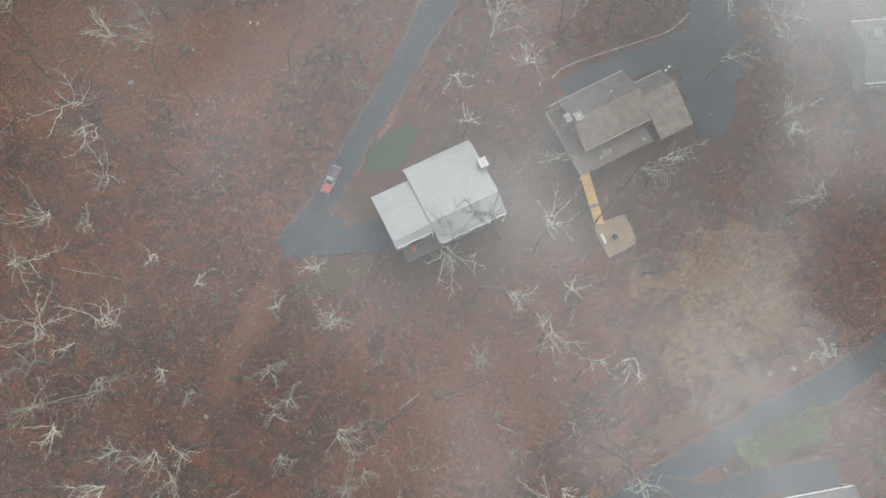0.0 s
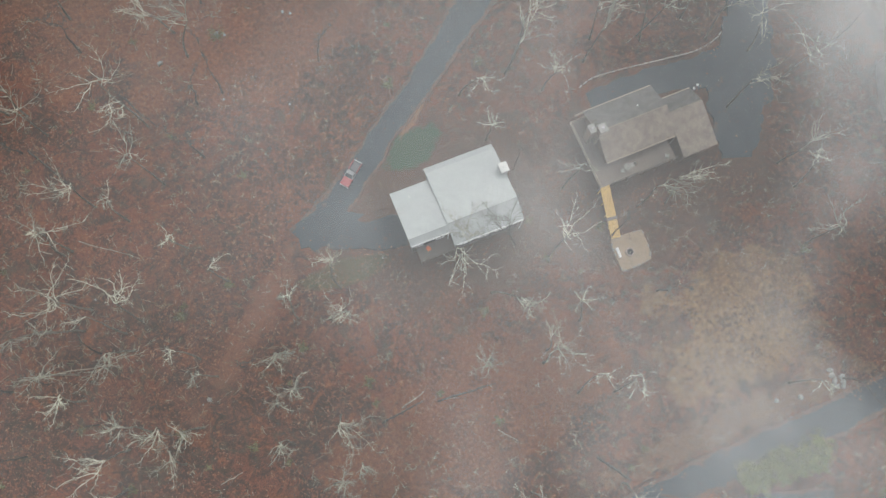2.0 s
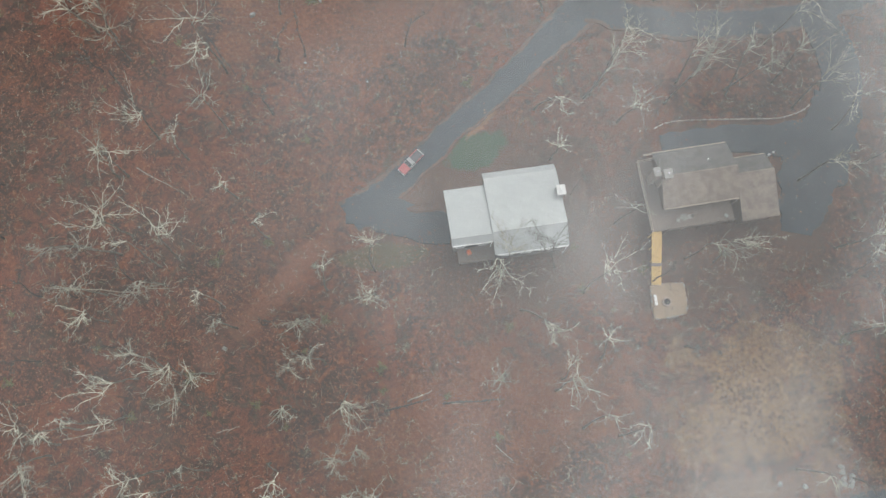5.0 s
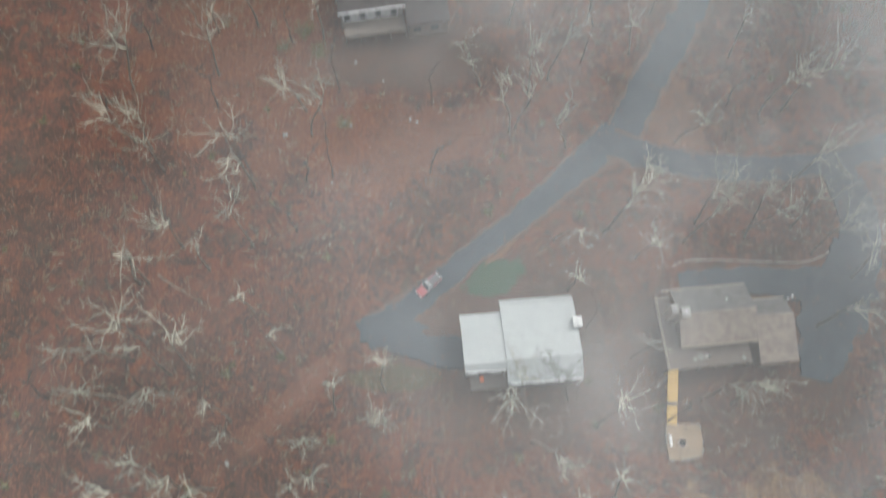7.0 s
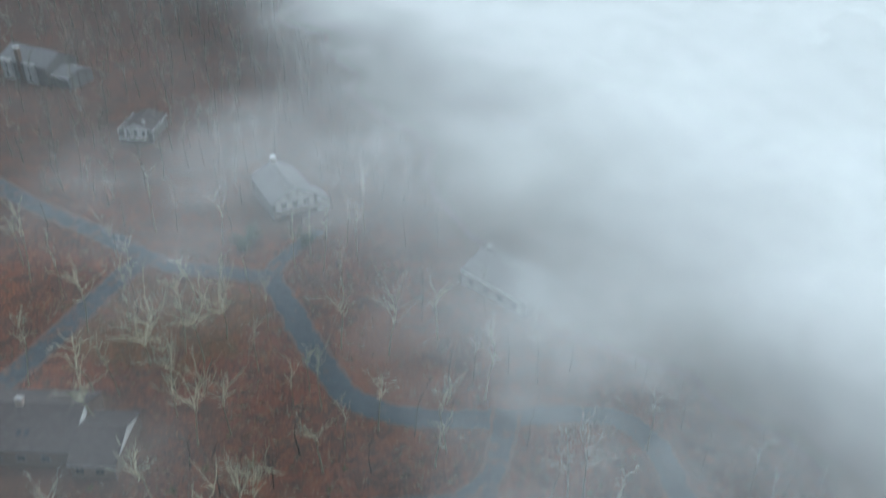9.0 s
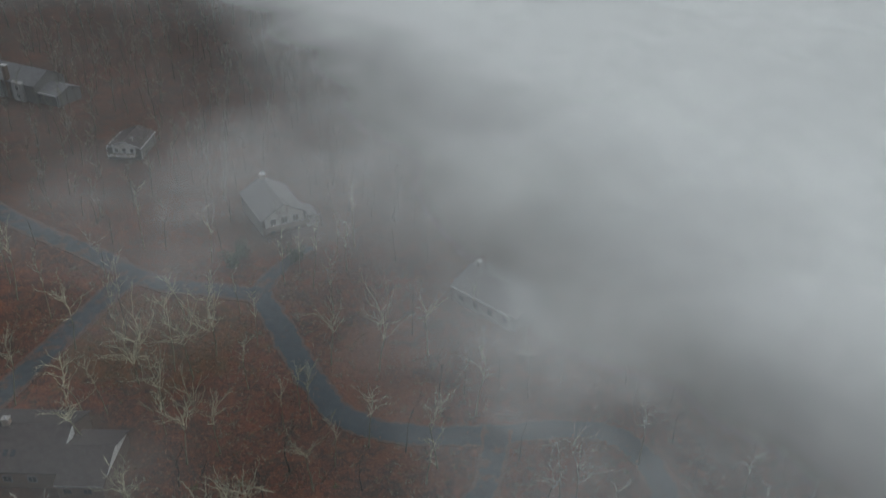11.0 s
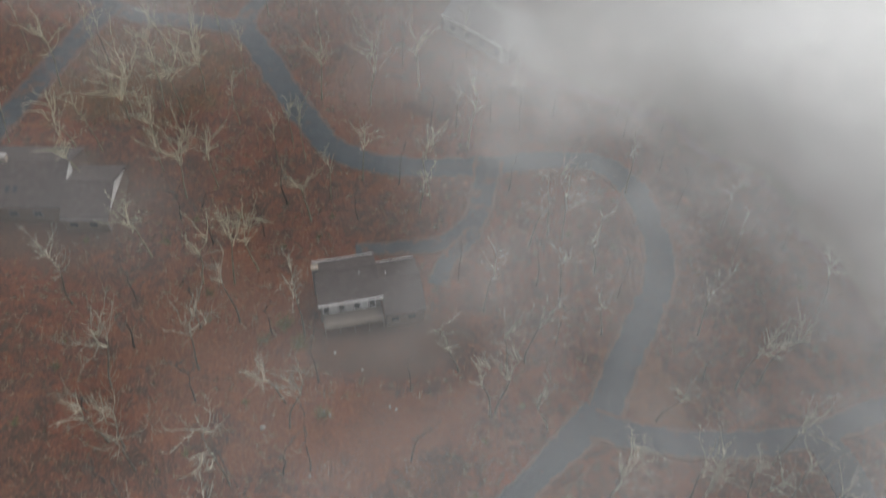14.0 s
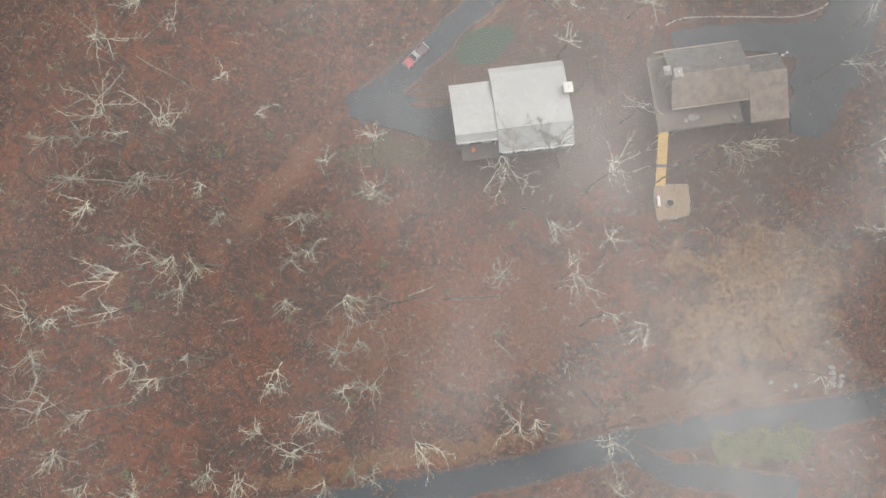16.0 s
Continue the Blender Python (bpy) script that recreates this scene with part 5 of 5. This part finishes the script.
log(-3.0, 4.6, 0.9, 6.2, 0.13, "bleached fallen log on red leaves")
log(-6.5, 3.2, 0.5, 4.9, 0.15, "dark fallen trunk on red leaves", TRUNK)
log(2.5, 4.2, 12.0, 4.6, 0.14, "dark fallen trunk on red leaves", TRUNK)
log(10.4, -2.2, 13.0, -4.6, 0.10, "bleached fallen branch on red leaves")
log(24.0, -10.0, 28.0, -14.5, 0.20, "dark leaning trunk fallen by the road", TRUNK)
log(-38.0, -10.5, -31.5, -18.0, 0.16, "dark fallen trunk in the wood", TRUNK)
log(-32.0, 0.5, -28.5, 1.4, 0.10, "bleached fallen log in the wood")
log(-60.0, 23.5, -45.0, 22.4, 0.12, "long grey fallen trunk in the wood")
log(-46.5, 43.0, -38.0, 38.0, 0.10, "grey fallen trunk in the wood")
log(-52.0, 60.0, -46.0, 52.0, 0.15, "dark fallen trunk in the wood", TRUNK)
log(-36.0, 66.0, -31.0, 59.0, 0.14, "dark fallen trunk in the wood", TRUNK)
log(-55.0, 0.0, -47.0, 1.5, 0.10, "grey fallen trunk in the wood")


def boulder(x, y, s, label, material=STONE):
    bm = bmesh.new()
    bmesh.ops.create_icosphere(bm, subdivisions=2, radius=1.0)
    for v in bm.verts:
        v.co *= 1 + 0.6 * noise.noise(v.co * 1.3 + Vector((x, y, 0)))
        v.co = Vector((v.co.x * s, v.co.y * s * 0.8, max(v.co.z, -0.35) * s * 0.6 + s * 0.16))
    ob = part("boulder", bm, material)
    ob.matrix_world = pose(x, y, 0, 0, 0, x * 37 % 360)
    tagged(ob, label, "rock", "rocks")


for x, y, s in ((-31.2, 13.3, 0.55), (-32.3, 12.8, 0.2), (-17.2, 85.4, 0.5), (-11.9, 81.8, 0.35), (-18.3, 73.0, 0.6), (-17.0, 72.4, 0.4), (-28.4, 69.9, 0.8), (-6.6, 74.2, 0.4), (-5.4, 73.6, 0.4),
                (57.3, -9.4, 0.7), (53.5, -8.9, 0.6), (41.8, 5.1, 0.2), (-19.4, 61.0, 0.35), (-9.0, 57.5, 0.3), (5.0, 10.5, 0.2), (-45.5, 33.0, 0.3), (52.6, -27.2, 0.2)):
    boulder(x, y, s * 0.7, "pale rounded fieldstone among leaves")
for y in (-9.2, -8.4, -7.4, -6.6):
    boulder(63.2 + random.uniform(-0.3, 0.3), y, 0.5, "pale fieldstone in a small pile by the road")
for y in (-9.4, -8.7, -8.0):
    boulder(64.6 + random.uniform(-0.2, 0.2), y, 0.5, "pale fieldstone in a small pile by the road")

# ---- yard things ----

# timber walkway from the deck down to the patio
walk_way = thing("boardwalk", pose(36.95, 30.4, 0, 0, 0, 90), "fresh yellow pine boardwalk stepping down to a patio", "walkway")
for i in range(58):
    x = -0.145 * i
    z = 2.9 - 2.6 * min(1.0, i / 56)
    ob = part("board", boxed(x - 0.066, x + 0.066, -0.78, 0.78, z - 0.05, z, 0.008), NEW_WOOD, walk_way)
for s in (-1, 1):
    bm = bmesh.new()
    rod(bm, (0.1, s * 0.7, 2.72), (-8.35, s * 0.7, 0.12), 0.07, 4)
    part("stringer", bm, NEW_WOOD, walk_way)
    for i in range(4):
        x = -0.5 - 2.0 * i
        top = 2.85 + x * 0.31
        if top > 0.3:
            part("post", boxed(x - 0.06, x + 0.06, s * 0.7 - 0.06, s * 0.7 + 0.06, -0.1, top - 0.09), NEW_WOOD, walk_way)
part("landing", boxed(-5.5, -5.0, -0.9, 0.9, 1.0, 1.32, 0.02), DECK_GREY, walk_way)

bm = bmesh.new()
rim = [(-2.6, 2.5), (0.2, 2.75), (2.8, 2.6), (2.95, 0.0), (2.6, -2.3), (0.2, -2.75), (-2.5, -2.9), (-2.75, -0.2)]
low = [bm.verts.new((x * 1.04, y * 1.04, -0.05)) for x, y in rim]
top = [bm.verts.new((x, y, 0.16)) for x, y in rim]
bm.faces.new(top)
for i in range(8):
    bm.faces.new((low[i], low[(i + 1) % 8], top[(i + 1) % 8], top[i]))
patio = part("patio", bm, SAND)
patio.matrix_world = pose(38.7, 19.6, 0, 0, 0, 3)
tagged(patio, "sandy tan patio with a stone rim and fire pit", "patio", kind="structure")
rng = random.Random(31)
for i in range(26):
    if rng.random() < 0.35:
        continue
    t = i / 26 * 8
    a, b = Vector((*rim[int(t)], 0)), Vector((*rim[(int(t) + 1) % 8], 0))
    p = a.lerp(b, t % 1)
    s = rng.uniform(0.6, 1.1)
    ob = part("stone", boxed(-0.28 * s, 0.28 * s, -0.15 * s, 0.15 * s, -0.03, 0.16 + 0.12 * s, 0.05 * s), STONE, patio)
    ob.matrix_local = pose(p.x, p.y, 0, 0, 0, math.degrees(math.atan2(b.y - a.y, b.x - a.x)) + rng.uniform(-15, 15))

pit = thing("fire_pit", pose(38.4, 19.3, 0.16), "round brown stone fire pit on the sandy patio", "fire pit")
for i in range(12):
    ob = part("stone", boxed(-0.17, 0.17, -0.12, 0.12, 0, 0.34, 0.04), BRICK, pit)
    ob.matrix_local = pose(0.62 * math.cos(i * 0.5236), 0.62 * math.sin(i * 0.5236), 0, 0, 0, i * 30 + 90)
part("ash_bed", rod(bmesh.new(), (0, 0, 0.0), (0, 0, 0.08), 0.5, 16), RUBBER, pit)


def bench(x, y, z, yaw, length, label, material=PVC_WHITE):
    t = thing("bench", pose(x, y, z, 0, 0, yaw), label, "bench")
    for k in range(3):
        part("slat", boxed(-length / 2, length / 2, -0.22 + k * 0.15, -0.09 + k * 0.15, 0.42, 0.46, 0.01), material, t)
    for s in (-1, 1):
        for yy in (-0.17, 0.17):
            part("leg", boxed(s * length * 0.4 - 0.04, s * length * 0.4 + 0.04, yy - 0.04, yy + 0.04, 0, 0.42), material, t)
    part("backrest", boxed(-length / 2, length / 2, 0.24, 0.28, 0.5, 0.85, 0.01), material, t)


bench(36.55, 19.6, 0.16, 95, 1.7, "white slatted bench on the sandy patio")


def chair(x, y, z, yaw, label, material):
    t = thing("deck_chair", pose(x, y, z, 0, 0, yaw), label, "chair")
    part("seat", boxed(-0.27, 0.27, -0.27, 0.27, 0.38, 0.43, 0.015), material, t)
    ob = part("backrest", boxed(-0.27, 0.27, -0.025, 0.025, 0, 0.55, 0.015), material, t)
    ob.matrix_local = pose(0, 0.27, 0.43, -14, 0, 0)
    for sx in (-1, 1):
        for sy in (-1, 1):
            part("leg", boxed(sx * 0.23 - 0.025, sx * 0.23 + 0.025, sy * 0.23 - 0.025, sy * 0.23 + 0.025, 0, 0.38), material, t)
        part("armrest", boxed(sx * 0.3 - 0.035, sx * 0.3 + 0.035, -0.28, 0.26, 0.6, 0.64, 0.01), material, t)


def on_house(hx, hy, yaw, lx, ly):
    a = radians(yaw)
    return hx + lx * math.cos(a) - ly * math.sin(a), hy + lx * math.sin(a) + ly * math.cos(a)


chair(*on_house(13, 34, 7, -6.7, -6.0), 2.5, 20, "orange canvas chair on the grey deck", ORANGE)


def table(x, y, z, yaw, r, label, material):
    t = thing("round_table", pose(x, y, z, 0, 0, yaw), label, "table")
    part("tabletop", rod(bmesh.new(), (0, 0, 0.70), (0, 0, 0.74), r, 20), material, t)
    for i in range(4):
        a = i * 1.5708 + 0.78
        part("leg", rod(bmesh.new(), (math.cos(a) * r * 0.7, math.sin(a) * r * 0.7, 0), (math.cos(a) * r * 0.5, math.sin(a) * r * 0.5, 0.70), 0.03, 6), material, t)


table(*on_house(47, 37, 8, -6.4, -3.9), 2.96, 0, 0.6, "grey round table on the weathered deck", STONE)
for lx, ly, yaw in ((-7.3, -4.2, 80), (-5.4, -3.9, -85), (0.4, -4.6, 150)):
    chair(*on_house(47, 37, 8, lx, ly), 2.96, yaw, "pale grey plastic chair on the weathered deck", CAP)


def pickup(x, y, yaw):
    """A red pickup with its nose along +x."""
    t = thing("pickup_truck", pose(x, y, 0.12, 0, 0, yaw) @ Matrix.Scale(0.84, 4), "pickup truck with a faded red hood and grey body, parked", "truck")
    body = prism([(-0.92, 0.42), (-0.95, 0.75), (-0.90, 0.98), (0.90, 0.98), (0.95, 0.75), (0.92, 0.42)], 0.95, 2.72)
    bmesh.ops.bevel(body, geom=list(body.edges), offset=0.06, segments=2, affect="EDGES")
    part("hood", body, RED_PAINT, t)
    cab = bmesh.new()
    low = [cab.verts.new(v) for v in ((-0.45, -0.93, 0.42), (0.96, -0.93, 0.42), (0.96, 0.93, 0.42), (-0.45, 0.93, 0.42))]
    belt = [cab.verts.new(v) for v in ((-0.45, -0.93, 1.05), (1.05, -0.93, 1.05), (1.05, 0.93, 1.05), (-0.45, 0.93, 1.05))]
    roof = [cab.verts.new(v) for v in ((-0.32, -0.74, 1.72), (0.40, -0.74, 1.72), (0.40, 0.74, 1.72), (-0.32, 0.74, 1.72))]
    cab.faces.new(low[::-1])
    cab.faces.new(roof)
    for a, b in ((low, belt), (belt, roof)):
        for i in range(4):
            cab.faces.new((a[i], a[(i + 1) % 4], b[(i + 1) % 4], b[i]))
    bmesh.ops.bevel(cab, geom=list(cab.edges), offset=0.05, segments=2, affect="EDGES")
    part("cab", cab, SILVER, t, "dusty silver-grey cab")
    part("windscreen", prism([(-0.76, 0.0), (-0.66, 0.85), (0.66, 0.85), (0.76, 0.0)], -0.01, 0.012), GLASS, t).matrix_local = pose(1.02, 0, 1.09, 0, -45, 0)
    part("rear_window", boxed(-0.43, -0.40, -0.62, 0.62, 1.18, 1.55), GLASS, t)
    for s in (-1, 1):
        bm = prism([(0.0, 1.12), (0.0, 1.58), (0.02, 1.58), (0.02, 1.12)], -0.25, 0.45)
        part("side_window", bm, GLASS, t).matrix_local = pose(0, s * 0.86 - 0.01, 0, 0, 0, 0)
        part("bed_side", boxed(-2.75, -0.48, s * 0.87 - 0.06, s * 0.87 + 0.06, 0.5, 1.08, 0.03), RED_PAINT, t, "faded red bed side")
        part("mirror", boxed(0.75, 0.92, s * 1.03 - 0.08, s * 1.03 + 0.08, 1.08, 1.25, 0.03), RED_PAINT, t)
        part("headlight", boxed(2.70, 2.76, s * 0.72 - 0.16, s * 0.72 + 0.16, 0.70, 0.86, 0.02), PVC_WHITE, t)
        for wx in (1.75, -1.75):
            w = part("wheel", rod(bmesh.new(), (wx, s * 0.70, 0.37), (wx, s * 0.95, 0.37), 0.38, 20), RUBBER, t)
            part("rim", rod(bmesh.new(), (wx, s * 0.94, 0.37), (wx, s * 0.97, 0.37), 0.22, 14), STEEL, w)
    part("bed_floor", boxed(-2.72, -0.48, -0.81, 0.81, 0.52, 0.62), TRUCK_GREY, t)
    part("tailgate", boxed(-2.80, -2.74, -0.86, 0.86, 0.55, 1.05, 0.02), PVC_WHITE, t, "pale tailgate")
    part("rear_bumper", boxed(-2.95, -2.82, -0.85, 0.85, 0.42, 0.58, 0.03), STEEL, t)
    part("front_bumper", boxed(2.74, 2.88, -0.92, 0.92, 0.40, 0.60, 0.04), STEEL, t)
    part("chassis", boxed(-2.7, 2.6, -0.6, 0.6, 0.28, 0.42), RUBBER, t)


pickup(-1.9, 43.0, 227)


def leaf_bank(x, y, yaw, length, width):
    """A low drift of leaves lying on the asphalt."""
    bm = bmesh.new()
    rings = []
    for k, (f, z) in enumerate(((1.0, 0.055), (0.75, 0.16), (0.35, 0.22))):
        ring = []
        for i in range(22):
            a = 6.283 * i / 22
            rag = 1 + 0.28 * noise.noise((math.cos(a) * 1.4 + x, math.sin(a) * 1.4, k))
            ring.append(bm.verts.new((math.cos(a) * length / 2 * f * rag, math.sin(a) * width / 2 * f * rag, z)))
        rings.append(ring)
    for a, b in zip(rings, rings[1:]):
        for i in range(22):
            bm.faces.new((a[i], a[(i + 1) % 22], b[(i + 1) % 22], b[i]))
    bm.faces.new(rings[-1])
    ob = part("leaf_drift", bm, GROUND, smooth=True)
    ob.matrix_world = pose(x, y, 0.12, 0, 0, yaw)
    tagged(ob, "low drift of brown leaves across wet asphalt", "leaves")


leaf_bank(0.4, 35.4, 5, 6.0, 1.5)


def yard_lamp(x, y):
    t = thing("yard_lamp", pose(x, y, 0, 0, 0, 30), "yard lamp with two white globes by the driveway", "lamp")
    part("post", rod(bmesh.new(), (0, 0, -0.1), (0, 0, 2.6), 0.05, 8), STEEL, t)
    part("crossbar", rod(bmesh.new(), (-0.45, 0, 2.5), (0.45, 0, 2.5), 0.03, 6), STEEL, t)
    for sx in (-1, 1):
        bm = bmesh.new()
        bmesh.ops.create_uvsphere(bm, u_segments=12, v_segments=8, radius=0.21, matrix=Matrix.Translation((sx * 0.45, 0, 2.74)))
        part("globe", bm, PVC_WHITE, t, "white glass globe", smooth=True)


yard_lamp(56.6, 42.9)

edge = thing("timber_edging", pose(47, 37, 0, 0, 0, 8), "low pale timber edging behind the brown-roofed house", "edging")
for i in range(5):
    part("timber", boxed(-9.5 + 2.45 * i, -7.1 + 2.45 * i, 8.05, 8.3, -0.05, 0.32, 0.03), TAN_TRIM, edge)

# ---- fog ----


def fog(z, swell, material, label):
    span = list(range(-1500, 1501, 60))
    verts, faces = grid_sheet(span, span, lambda x, y: z + swell * noise.noise((x * 0.008, y * 0.008, z)))
    ob = raw("fog_layer", verts, faces, material, smooth=True)
    tagged(ob, label, "fog", kind="stuff")


fog(74, 4, fog_material("fog_high", 0.02, 0.25, 0.235, 0.026, 37.0, 2.3), "thin drifting white fog wisps over the yards")
fog(58, 4, fog_material("fog_middle", 0.04, 0.25, 0.235, 0.016, 190.0, 1.8), "thin drifting white fog wisps over the yards")
fog(44, 3, fog_material("fog_low", 0.07, 0.20, 0.235, 0.010, 420.0, 1.5), "low grey haze over the tree tops")
fog(30, 3, fog_material("fog_bank", 0.0, 0.0, 0.0, 0.013, 610.0, 1.3, (52, 228)), "thick white fog bank lying over the far valley")
